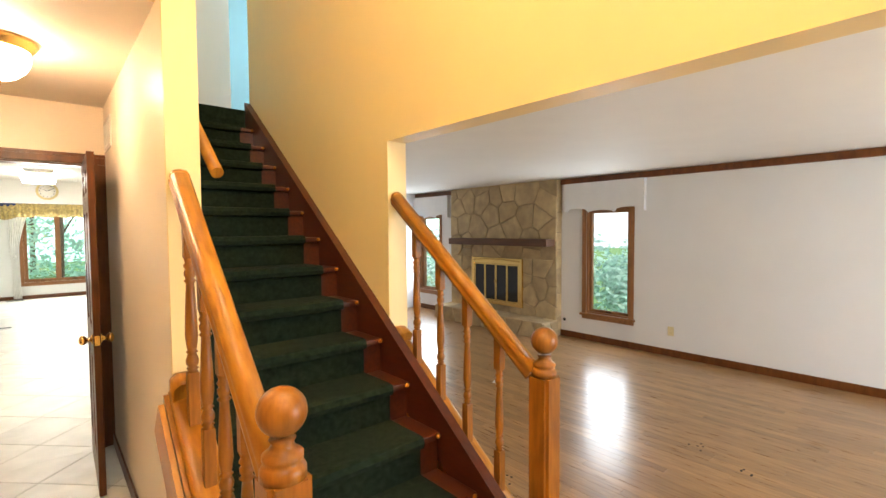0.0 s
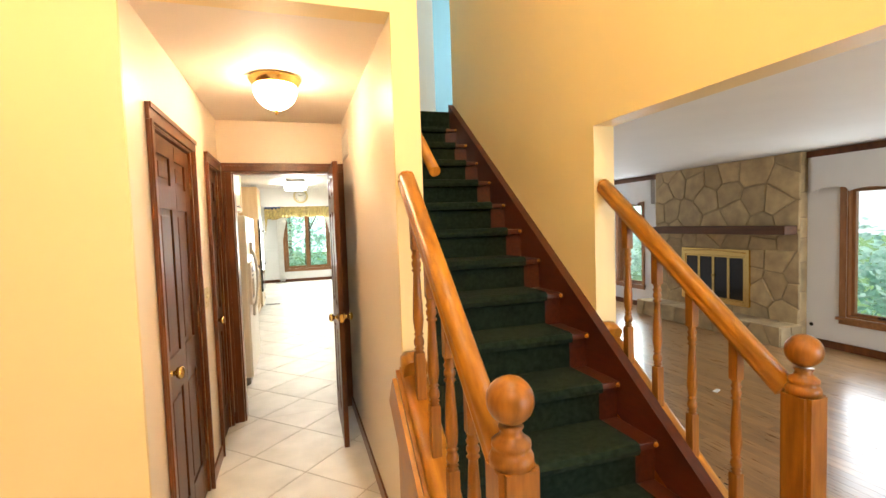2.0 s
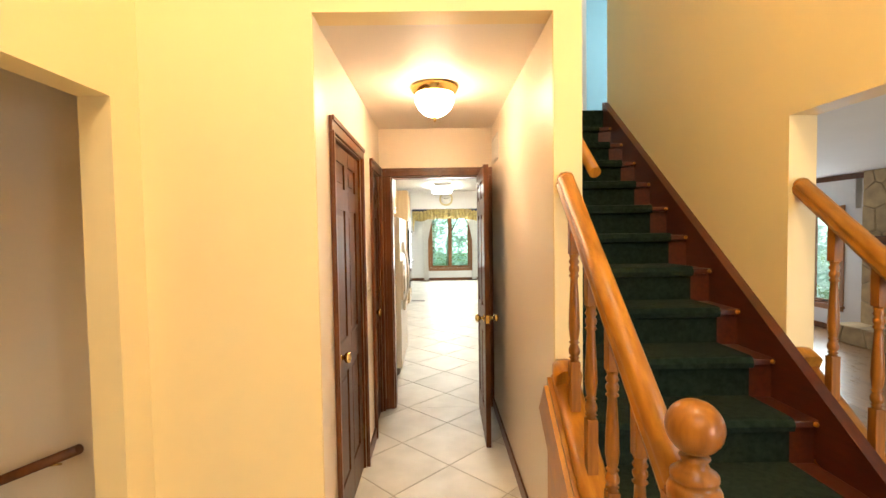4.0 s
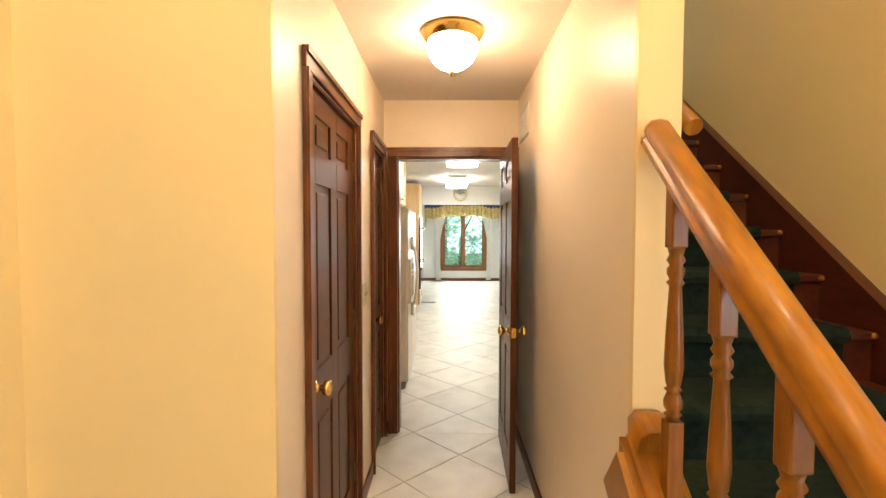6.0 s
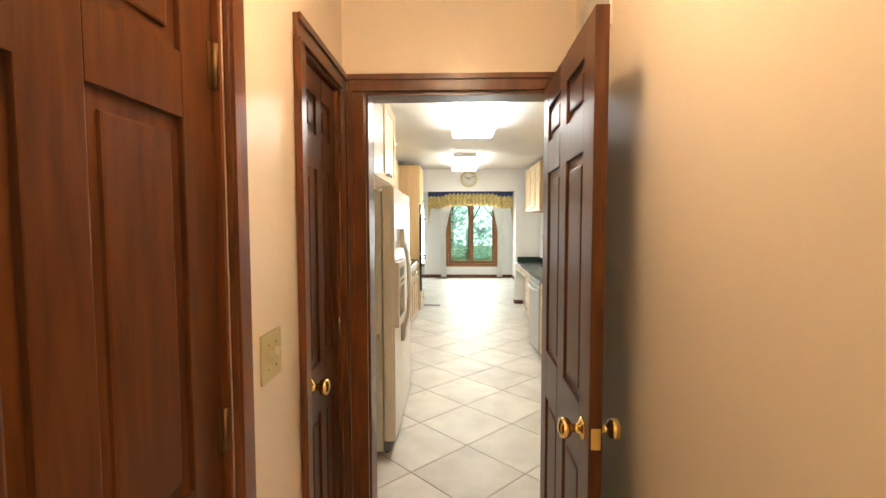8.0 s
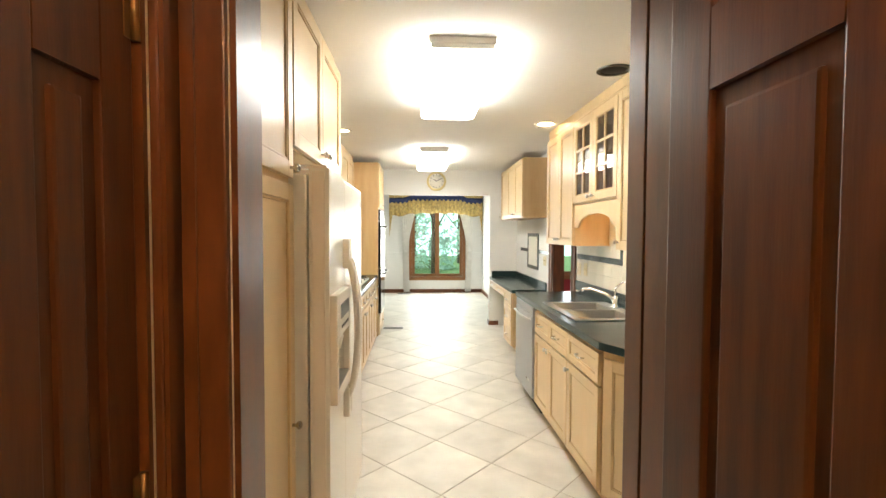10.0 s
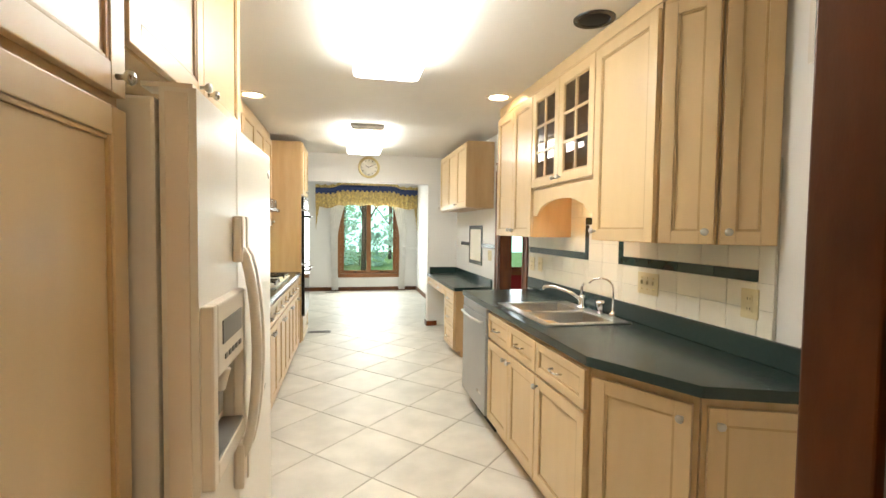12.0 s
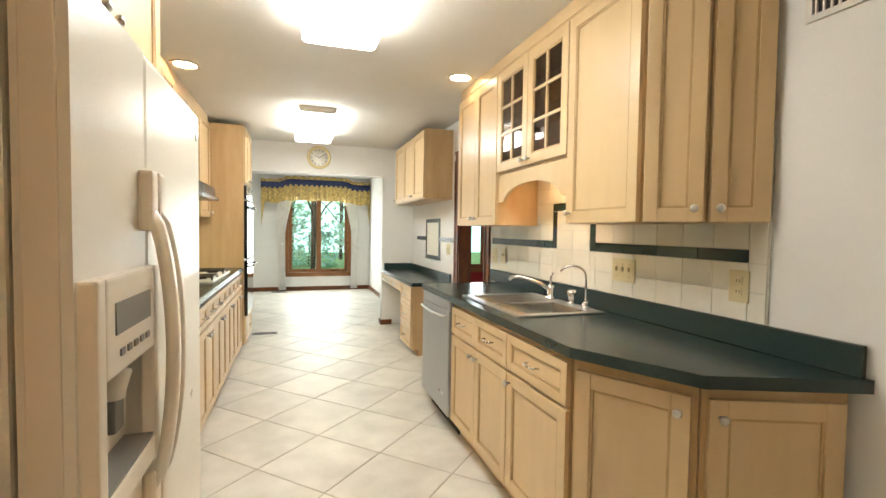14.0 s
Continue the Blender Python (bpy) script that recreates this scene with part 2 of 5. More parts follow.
def slab(pts, z0, z1, bm=None):
    """A flat polygon pulled up from z0 to z1."""
    bm = bm or bmesh.new()
    lo = [bm.verts.new((x, y, z0)) for x, y in pts]
    hi = [bm.verts.new((x, y, z1)) for x, y in pts]
    n = len(pts)
    bm.faces.new(hi)
    bm.faces.new(lo[::-1])
    for i in range(n):
        bm.faces.new((lo[i], lo[(i + 1) % n], hi[(i + 1) % n], hi[i]))
    bmesh.ops.recalc_face_normals(bm, faces=bm.faces)
    return bm


def lathe(profile, n=20, bm=None, centre=(0, 0, 0), axis="z"):
    """profile: (radius, height) pairs turned round an axis."""
    bm = bm or bmesh.new()
    rings = []
    for r, h in profile:
        ring = []
        for i in range(n):
            a = 2 * math.pi * i / n
            p = (r * math.cos(a), r * math.sin(a), h)
            if axis == "y":
                p = (p[0], p[2], p[1])
            elif axis == "x":
                p = (p[2], p[0], p[1])
            ring.append(bm.verts.new([p[k] + centre[k] for k in range(3)]))
        rings.append(ring)
    made = []
    for a, b in zip(rings, rings[1:]):
        for i in range(n):
            made.append(bm.faces.new((a[i], a[(i + 1) % n], b[(i + 1) % n], b[i])))
    made.append(bm.faces.new(rings[0][::-1]))
    made.append(bm.faces.new(rings[-1]))
    for f in made:
        f.smooth = True
    bmesh.ops.recalc_face_normals(bm, faces=made)
    return bm


def sweep(profile, points, up=(0, 0, 1), bm=None, smooth=True):
    """A closed profile of (side, up) pairs carried along a line of points."""
    bm = bm or bmesh.new()
    rings = []
    for i, p in enumerate(points):
        a, b = Vector(points[max(i - 1, 0)]), Vector(points[min(i + 1, len(points) - 1)])
        d = (b - a).normalized()
        side = d.cross(Vector(up)).normalized()
        top = side.cross(d)
        rings.append([bm.verts.new(Vector(p) + side * u + top * v) for u, v in profile])
    n = len(profile)
    made = []
    for a, b in zip(rings, rings[1:]):
        for i in range(n):
            made.append(bm.faces.new((a[i], a[(i + 1) % n], b[(i + 1) % n], b[i])))
    for f in made:
        f.smooth = smooth
    made += [bm.faces.new(rings[0]), bm.faces.new(rings[-1][::-1])]
    bmesh.ops.recalc_face_normals(bm, faces=made)
    return bm


def circle(r, n=10):
    return [(r * math.cos(2 * math.pi * i / n), r * math.sin(2 * math.pi * i / n)) for i in range(n)]


def part(name, bm, mat, parent=None, label=""):
    if bm.faces:
        bmesh.ops.recalc_face_normals(bm, faces=bm.faces)
    me = bpy.data.meshes.new(name)
    bm.to_mesh(me)
    bm.free()
    me.materials.append(mat)
    ob = new(name, me)
    ob.parent = parent
    if label:
        tagged(ob, label)
    return ob


def thing(name, m, label, category, group="", kind=""):
    ob = new(name)
    ob.empty_display_size = 0.1
    ob.matrix_world = m
    return tagged(ob, label, category, group, kind)


def structure(name, bm, mat, label, category="wall"):
    return tagged(part(name, bm, mat), label, category, kind="structure")


def clip_poly(pts, nx, ny, d):
    """Keeps the side of a convex polygon where nx*x + ny*y <= d."""
    out = []
    for i, p in enumerate(pts):
        q = pts[(i + 1) % len(pts)]
        a, b = nx * p[0] + ny * p[1] - d, nx * q[0] + ny * q[1] - d
        if a <= 0:
            out.append(p)
        if a * b < 0:
            t = a / (a - b)
            out.append((p[0] + t * (q[0] - p[0]), p[1] + t * (q[1] - p[1])))
    return out


def clip_rect(pts, x0, x1, y0, y1):
    for nx, ny, d in ((1, 0, x1), (-1, 0, -x0), (0, 1, y1), (0, -1, -y0)):
        if len(pts) < 3:
            return []
        pts = clip_poly(pts, nx, ny, d)
    return pts


def area(pts):
    return abs(sum(p[0] * q[1] - q[0] * p[1] for p, q in zip(pts, pts[1:] + pts[:1]))) / 2


# ---- plan ----
HALL_L, HALL_R, HALL_Y0, HALL_Y1, HALL_H = 0.025, 1.01, 2.64, 4.76, 2.44
K_L, K_R, K_Y0, K_Y1, K_H = -0.75, 2.01, 4.885, 11.15, 2.44
NOOK_Y = 15.1
STAIR_L, STAIR_R, TOP = 1.115, 2.15, 5.1
LR_F, LR_C, LR_X, LR_Y0, LR_Y1 = -0.07, 2.30, 6.6, -2.1, 8.36
FOYER_L, FOYER_Y0 = -0.67, -1.5
UP = 2.665

# ---- shell ----
structure("floor_base", boxes((-2.2, 2.16, -1.6, 15.8, -0.12, -0.006)), M_GROUT, "grey-brown grout bed under cream floor tiles", "floor")
structure("wall_hall_front", boxes((-0.79, HALL_L, HALL_Y0, HALL_Y0 + 0.12, 0, TOP), (HALL_L, HALL_R - 0.008, HALL_Y0, HALL_Y0 + 0.12, HALL_H, TOP), (HALL_L, HALL_L + 0.0032, HALL_Y0, HALL_Y0 + 0.02, 0, HALL_H)), M_YELLOW, "pale yellow painted foyer wall above the hall opening")
structure("wall_stair_left", boxes((HALL_R - 0.008, STAIR_L, HALL_Y0, 4.9, 0, TOP), (HALL_R - 0.0107, HALL_R - 0.008, HALL_Y0, HALL_Y0 + 0.02, 0, HALL_H)), M_YELLOW, "pale yellow painted wall between hall and stairs")
structure("wall_hall_right", boxes((HALL_R - 0.0105, HALL_R - 0.0085, HALL_Y0 + 0.0205, HALL_Y1, 0, HALL_H)), M_HALL, "cream painted hall wall")
D1, D2 = (2.968, 3.75), (4.235, 4.69)
structure("wall_hall_left", boxes((-0.09, HALL_L, HALL_Y0 + 0.122, D1[0], 0, HALL_H), (-0.09, HALL_L, D1[1], D2[0], 0, HALL_H), (-0.09, HALL_L, D2[1], HALL_Y1, 0, HALL_H),
          (-0.09, HALL_L, D1[0], D1[1], 2.03, HALL_H), (-0.09, HALL_L, D2[0], D2[1], 2.03, HALL_H), (HALL_L, HALL_L + 0.003, HALL_Y0 + 0.0205, HALL_Y0 + 0.122, 0, HALL_H)), M_HALL, "cream painted hall wall with two closet doors")
KD = (0.122, 0.93)
structure("wall_hall_end", boxes((-0.09, KD[0], HALL_Y1, K_Y0, 0, K_H), (KD[1], STAIR_L, HALL_Y1, K_Y0, 0, K_H), (STAIR_L, 2.148, HALL_Y1, K_Y0, 0, 2.15), (KD[0], KD[1], HALL_Y1, K_Y0, 2.03, K_H)), M_HALL, "cream painted wall round the kitchen doorway")
structure("wall_kitchen_return", boxes((KD[1] + 0.012, 1.11, K_Y0 + 0.03, 4.985, 0, K_H)), M_WHITE, "short white wall return beside the kitchen doorway")
structure("trim_kitchen_return", boxes((KD[1] - 0.003, KD[1] + 0.011, K_Y0 + 0.028, 4.992, 0, 2.03), bevel=0.003), M_TRIM, "dark-stained wood trim on the wall return", "trim")
structure("wall_closet_back", boxes((-0.8, -0.72, 2.82, HALL_Y1, 0, HALL_H), (-0.8, -0.09, HALL_Y1, K_Y0, 0, K_H)), M_WHITE, "plain closet back wall")
structure("ceiling_hall", boxes((-0.8, HALL_R, HALL_Y0 + 0.12, HALL_Y1, HALL_H, HALL_H + 0.1)), M_HALLCEIL, "cream painted hall ceiling", "ceiling")

# foyer
structure("wall_foyer_left", boxes((FOYER_L - 0.12, FOYER_L, 2.475, HALL_Y0, 0, TOP), (FOYER_L - 0.12, FOYER_L, 1.2, 2.475, 2.07, TOP), (FOYER_L - 0.12, FOYER_L, FOYER_Y0, 1.2, 0, TOP)), M_YELLOW, "pale yellow foyer wall with an opening to the basement stairs")
structure("wall_foyer_back", boxes((FOYER_L - 0.12, 2.28, FOYER_Y0 - 0.12, FOYER_Y0, 0, TOP)), M_YELLOW, "pale yellow painted foyer wall")
structure("wall_basement_stairs", boxes((-2.2, FOYER_L - 0.122, 2.82, 2.94, -0.1, 2.6), (-2.3, -2.2, 1.1, 2.94, -0.1, 2.6), (-2.2, FOYER_L - 0.12, 1.08, 1.2, -0.1, 2.6)), M_HALL, "cream painted walls of the basement stair")
structure("ceiling_basement_stairs", boxes((-2.2, FOYER_L - 0.12, 1.2, 2.82, 2.5, 2.6)), M_HALLCEIL, "cream ceiling over the basement stair", "ceiling")
structure("ceiling_foyer", boxes((-0.9, 5.0, -1.7, 7.6, TOP, TOP + 0.1)), M_CEIL, "white ceiling high over foyer and stairs", "ceiling")
structure("wall_stair_right", boxes((STAIR_R, STAIR_R + 0.13, 2.878, 5.15, LR_F, TOP), (STAIR_R, STAIR_R + 0.13, FOYER_Y0, 2.878, 2.066, TOP), (STAIR_R, STAIR_R + 0.13, FOYER_Y0 - 0.6, -0.6, LR_F, 2.066)), M_YELLOW, "pale yellow stair wall with a header over the living room opening")

# upstairs
structure("wall_upstairs_back", boxes((1.0, 2.33, 6.3, 6.42, UP, TOP)), M_WHITE, "white painted upstairs hall wall")
structure("wall_upstairs_blue", boxes((2.2, 4.4, 7.3, 7.42, UP, TOP), (4.3, 4.4, 5.15, 7.3, UP, TOP), (2.33, 4.4, 5.03, 5.15, UP, TOP), (0.9, 1.0, 4.9, 6.42, UP, TOP)), M_BLUE, "blue-grey painted upstairs room wall")
structure("floor_upstairs", boxes((0.9, 4.4, 5.10, 7.42, UP - 0.2, UP)), M_CARPET, "dark green carpet on the upstairs floor", "floor")

# living room
WIN_A, WIN_B, WIN_Z = (3.68, 4.33), (7.60, 8.24), (0.33, 1.83)
rows = []
for y0, y1 in ((LR_Y0, WIN_A[0]), (WIN_A[1], WIN_B[0]), (WIN_B[1], LR_Y1)):
    rows.append((LR_X, LR_X + 0.16, y0, y1, LR_F, LR_C))
for w in (WIN_A, WIN_B):
    rows += [(LR_X, LR_X + 0.16, w[0], w[1], LR_F, WIN_Z[0]), (LR_X, LR_X + 0.16, w[0], w[1], WIN_Z[1], LR_C)]
structure("wall_living_east", boxes(*rows), M_LIVING, "white painted living room wall with two narrow windows")
structure("wall_living_north", boxes((STAIR_R + 0.13, LR_X + 0.16, LR_Y1, LR_Y1 + 0.12, LR_F, LR_C)), M_LIVING, "white painted living room end wall")
# out of view; its wide opening is added to go with the fill lamp
structure("wall_living_south", boxes((2.28, 3.2, LR_Y0 - 0.12, LR_Y0, LR_F, LR_C), (5.6, LR_X + 0.16, LR_Y0 - 0.12, LR_Y0, LR_F, LR_C), (3.2, 5.6, LR_Y0 - 0.12, LR_Y0, LR_F, 0.3), (3.2, 5.6, LR_Y0 - 0.12, LR_Y0, 1.9, LR_C)), M_LIVING, "white painted unseen living room wall with an added opening for fill light")
structure("wall_living_west", boxes((K_R + 0.13, STAIR_R + 0.13, 5.15, LR_Y1, LR_F, UP)), M_LIVING, "white painted living room wall")
structure("ceiling_living", boxes((STAIR_R + 0.13, LR_X + 0.16, LR_Y0 - 0.12, LR_Y1 + 0.12, LR_C, LR_C + 0.1)), M_CEIL, "white living room ceiling", "ceiling")
structure("floor_living_base", boxes((2.16, LR_X + 0.16, LR_Y0 - 0.12, LR_Y1, LR_F - 0.12, LR_F - 0.012)), M_MANTEL, "dark subfloor under oak strips", "floor")
structure("trim_living_step", boxes((2.16, 2.285, -0.6, 1.76, -0.03, 0.008), (2.16, 2.26, -0.6, 1.76, LR_F, -0.03)), M_OAK, "honey oak step edge down to the living room", "trim")
structure("trim_living_crown", boxes((LR_X - 0.035, LR_X - 0.003, LR_Y0, 4.76, LR_C - 0.085, LR_C - 0.004), (LR_X - 0.035, LR_X - 0.003, 7.12, LR_Y1, LR_C - 0.085, LR_C - 0.004), bevel=0.006), M_TRIM, "dark wood crown strip under the living room ceiling", "trim")
structure("baseboard_living", boxes((LR_X - 0.02, LR_X - 0.003, LR_Y0, 4.76, LR_F, LR_F + 0.09), (LR_X - 0.02, LR_X - 0.003, 7.12, LR_Y1, LR_F, LR_F + 0.09), bevel=0.004), M_TRIM, "dark wood baseboard in the living room", "baseboard")

# kitchen and nook
DR = (8.50, 9.20)
structure("wall_kitchen_right", boxes((K_R, K_R + 0.12, K_Y0, 5.16, 0, 2.1), (K_R, K_R + 0.12, 5.16, DR[0], 0, K_H), (K_R, K_R + 0.12, DR[1], NOOK_Y, 0, K_H), (K_R, K_R + 0.12, DR[0], DR[1], 2.03, K_H)), M_WHITE, "white painted kitchen wall with a doorway")
structure("wall_kitchen_left", boxes((K_L - 0.12, K_L, K_Y0, NOOK_Y, 0, K_H)), M_WHITE, "white painted kitchen wall")
structure("wall_nook_header", boxes((K_L, 1.58, K_Y1, K_Y1 + 0.14, 2.05, K_H), (1.58, K_R, K_Y1, K_Y1 + 0.14, 0, K_H)), M_WHITE, "white header and pier before the breakfast nook")
NW = (0.295, 1.535, 0.385, 2.0)
structure("wall_nook_end", boxes((K_L - 0.12, NW[0], NOOK_Y, NOOK_Y + 0.16, 0, K_H), (NW[1], K_R + 0.12, NOOK_Y, NOOK_Y + 0.16, 0, K_H), (NW[0], NW[1], NOOK_Y, NOOK_Y + 0.16, 0, NW[2]), (NW[0], NW[1], NOOK_Y, NOOK_Y + 0.16, NW[3], K_H)), M_WHITE, "white nook wall with a double window")
structure("ceiling_kitchen", boxes((K_L - 0.12, STAIR_L - 0.002, K_Y0, 5.12, K_H, K_H + 0.1), (STAIR_L, K_R + 0.02, 4.94, 5.12, 2.39, 2.415), (K_L - 0.12, K_R + 0.12, 5.121, NOOK_Y + 0.16, K_H, K_H + 0.1)), M_CEIL, "white kitchen ceiling", "ceiling")
structure("trim_chair_rail", boxes((K_L, NW[0] - 0.067, NOOK_Y - 0.02, NOOK_Y - 0.003, 0.93, 0.98), (NW[1] + 0.067, K_R, NOOK_Y - 0.02, NOOK_Y - 0.003, 0.93, 0.98), (K_R - 0.02, K_R - 0.003, K_Y1 + 0.14, NOOK_Y - 0.02, 0.93, 0.98), bevel=0.005), M_WHITE, "white chair rail round the nook", "trim")
structure("baseboard_nook", boxes((K_L, K_R - 0.003, NOOK_Y - 0.016, NOOK_Y - 0.003, 0, 0.085), (K_R - 0.016, K_R - 0.003, K_Y1 + 0.14, NOOK_Y - 0.016, 0, 0.085), (1.57, 1.72, K_Y1 - 0.014, K_Y1 - 0.003, 0, 0.07), (1.566, 1.577, K_Y1 - 0.014, K_Y1 + 0.15, 0, 0.07)), M_TRIM, "dark wood baseboard in the nook", "baseboard")
structure("baseboard_hall", boxes((HALL_R - 0.024, HALL_R - 0.0125, HALL_Y0 + 0.01, HALL_Y1 - 0.003, 0, 0.085), (HALL_L + 0.003, HALL_L + 0.015, D1[1] + 0.075, D2[0] - 0.075, 0, 0.085), (HALL_L + 0.004, 0.085, HALL_Y1 - 0.014, HALL_Y1 - 0.003, 0, 0.085)), M_TRIM, "dark wood baseboard in the hall", "baseboard")

# dining room beyond the kitchen doorway
DW = (3.30, 4.50, 0.62, 1.95)
structure("wall_dining_end", boxes((K_R + 0.12, DW[0], 13.0, 13.14, 0, K_H), (DW[1], 6.0, 13.0, 13.14, 0, K_H), (DW[0], DW[1], 13.0, 13.14, 0, DW[2]), (DW[0], DW[1], 13.0, 13.14, DW[3], K_H)), M_RED, "deep red dining room wall with a window")
structure("wall_dining_side", boxes((6.0, 6.12, LR_Y1, 13.14, 0, K_H)), M_RED, "deep red dining room side wall")
structure("ceiling_dining", boxes((K_R + 0.12, 6.12, LR_Y1 + 0.12, 13.14, K_H, K_H + 0.1)), M_CEIL, "white dining room ceiling", "ceiling")
structure("floor_dining", boxes((K_R - 0.0, 6.12, LR_Y1 + 0.12, 13.14, -0.1, -0.008)), M_PLANK, "oak dining room floor", "floor")

# ---- doors ----
def casing(name, m, w, h, label, cw=0.07, depth=0.13):
    """Trim round an opening: local x along the wall, y into it, front at y = 0."""
    t = thing(name, m, label, "door frame", kind="structure")
    for k, (x0, x1) in enumerate(((-cw, 0.0), (w, w + cw))):
        bm = boxes((x0, x1, -0.018, -0.002, 0, h), bevel=0.004)
        xi = x1 - 0.02 if k == 0 else x0
        box(bm, xi if k else x0, xi + 0.02 if k else x0 + 0.022, -0.026, -0.019, 0, h)
        part("jamb_casing", bm, M_TRIM, t)
        part("jamb", boxes((0.001 if k == 0 else w - 0.012, 0.012 if k == 0 else w - 0.001, 0.0, depth, 0, h - 0.002)), M_TRIM, t)
    bm = boxes((-cw, w + cw, -0.018, -0.002, h + 0.001, h + cw), bevel=0.004)
    box(bm, -cw, w + cw, -0.026, -0.019, h + cw - 0.022, h + cw)
    part("head_casing", bm, M_TRIM, t)
    part("head_jamb", boxes((0.013, w - 0.013, 0.0, depth, h - 0.012, h - 0.001)), M_TRIM, t)
    return t


def knob(parent, x, z, y, sign=-1, mat=None, size=1.0):
    s = size
    prof = [(0.030 * s, 0.0), (0.031 * s, 0.004), (0.014 * s, 0.010), (0.011 * s, 0.028), (0.024 * s, 0.036), (0.029 * s, 0.048), (0.025 * s, 0.060), (0.008 * s, 0.066)]
    part("knob", lathe([(r, y + sign * h) for r, h in prof], 16, centre=(x, 0, z), axis="y"), mat or M_BRASS, parent, "polished brass knob")


def panel_door(name, m, w, h, label, hinge_right=True, knob_z=0.93, both=False, thick=0.035):
    """A six-panel door: local x across, y thickness from 0 inwards, z up."""
    t = thing(name, m, label, "door")
    s, mid = min(0.11, w * 0.17), min(0.10, w * 0.15)
    z = [0.012, 0.22, 0.80, 0.98, 1.675, 1.79, 1.925, h - 0.006]
    bm = boxes((0.003, s, 0, thick, z[0], z[7]), (w - s, w - 0.003, 0, thick, z[0], z[7]), (w / 2 - mid / 2, w / 2 + mid / 2, 0.001, thick - 0.001, z[0], z[7]), bevel=0.003)
    for a, b in ((0, 1), (2, 3), (4, 5), (6, 7)):
        for x0, x1 in ((s, w / 2 - mid / 2), (w / 2 + mid / 2, w - s)):
            box(bm, x0, x1, 0.0005, thick - 0.0005, z[a], z[b])
    part("frame", bm, M_DOOR, t)
    for a, b in ((1, 2), (3, 4), (5, 6)):
        for x0, x1 in ((s, w / 2 - mid / 2), (w / 2 + mid / 2, w - s)):
            bm = bmesh.new()
            box(bm, x0, x1, 0.011, thick - 0.011, z[a], z[b])
            box(bm, x0 + 0.028, x1 - 0.028, 0.004, thick - 0.004, z[a] + 0.03, z[b] - 0.03, bevel=0.006)
            part("panel", bm, M_DOOR, t)
    kx = 0.065 if hinge_right else w - 0.065
    knob(t, kx, knob_z, 0.0, -1)
    if both:
        knob(t, kx, knob_z, thick, 1)
        ex = -0.001 if hinge_right else w + 0.001
        part("latch_plate", boxes((min(ex, ex + 0.003), max(ex, ex + 0.003), 0.005, thick - 0.005, knob_z - 0.028, knob_z + 0.028)), M_BRASS, t, "brass latch plate")
    hx = w - 0.004 if hinge_right else 0.004
    for hz in (0.25, 1.05, 1.80):
        bm = lathe([(0.007, hz - 0.045), (0.007, hz + 0.045)], 8, centre=(hx, -0.006, 0))
        box(bm, hx - 0.02, hx + 0.012, -0.003, -0.001, hz - 0.045, hz + 0.045)
        part("hinge", bm, M_HINGE, t, "brass hinge")
    return t


# the hall's left wall faces +x: local x runs along +y
casing("door_frame_closet", pose(HALL_L, D1[0], 0, 0, 0, 90), D1[1] - D1[0], 2.03, "dark-stained moulded wood casing round a closet door")
casing("door_frame_narrow", pose(HALL_L, D2[0], 0, 0, 0, 90), D2[1] - D2[0], 2.03, "dark-stained moulded wood casing round a narrow door")
panel_door("closet_door", pose(HALL_L - 0.012, D1[0] + 0.013, 0, 0, 0, 90), D1[1] - D1[0] - 0.026, 2.015, "closed dark-stained six-panel wooden door in the hall")
panel_door("narrow_closet_door", pose(HALL_L - 0.012, D2[0] + 0.013, 0, 0, 0, 90), D2[1] - D2[0] - 0.026, 2.015, "closed narrow dark-stained six-panel wooden door")
casing("door_frame_kitchen", pose(KD[0], HALL_Y1, 0), KD[1] - KD[0], 2.03, "dark-stained wood casing round the kitchen doorway", depth=0.124)
casing("door_frame_kitchen_inner", pose(KD[1], K_Y0, 0, 0, 0, 180), KD[1] - KD[0], 2.03, "dark-stained wood casing on the kitchen side of the doorway", depth=0.001)
panel_door("kitchen_door", pose(0.88, 3.955, 0, 0, 0, 88.8), 0.745, 2.02, "open dark-stained six-panel wooden door against the hall wall", both=True)
casing("door_frame_dining", pose(K_R, DR[1], 0, 0, 0, -90), DR[1] - DR[0], 2.03, "dark-stained wood casing round the dining room doorway", cw=0.09)

# ---- hall fixtures ----
t = thing("ceiling_lamp", pose(0.515, 3.61, HALL_H), "lit flush ceiling lamp with brass rim and frosted glass bowl", "lamp")
part("canopy", lathe([(0.145, 0.0), (0.150, -0.012), (0.138, -0.03), (0.125, -0.045), (0.118, -0.05)], 28), M_BRASS, t, "brass rim")
bowl = [(0.116, -0.046), (0.120, -0.07), (0.116, -0.10), (0.098, -0.135), (0.066, -0.165), (0.034, -0.18), (0.004, -0.184)]
part("bowl", lathe(bowl, 28), M_BOWL, t, "glowing frosted glass bowl")
part("finial", lathe([(0.010, -0.184), (0.012, -0.190), (0.008, -0.198), (0.010, -0.206), (0.003, -0.214)], 12), M_BRASS, t, "brass finial")


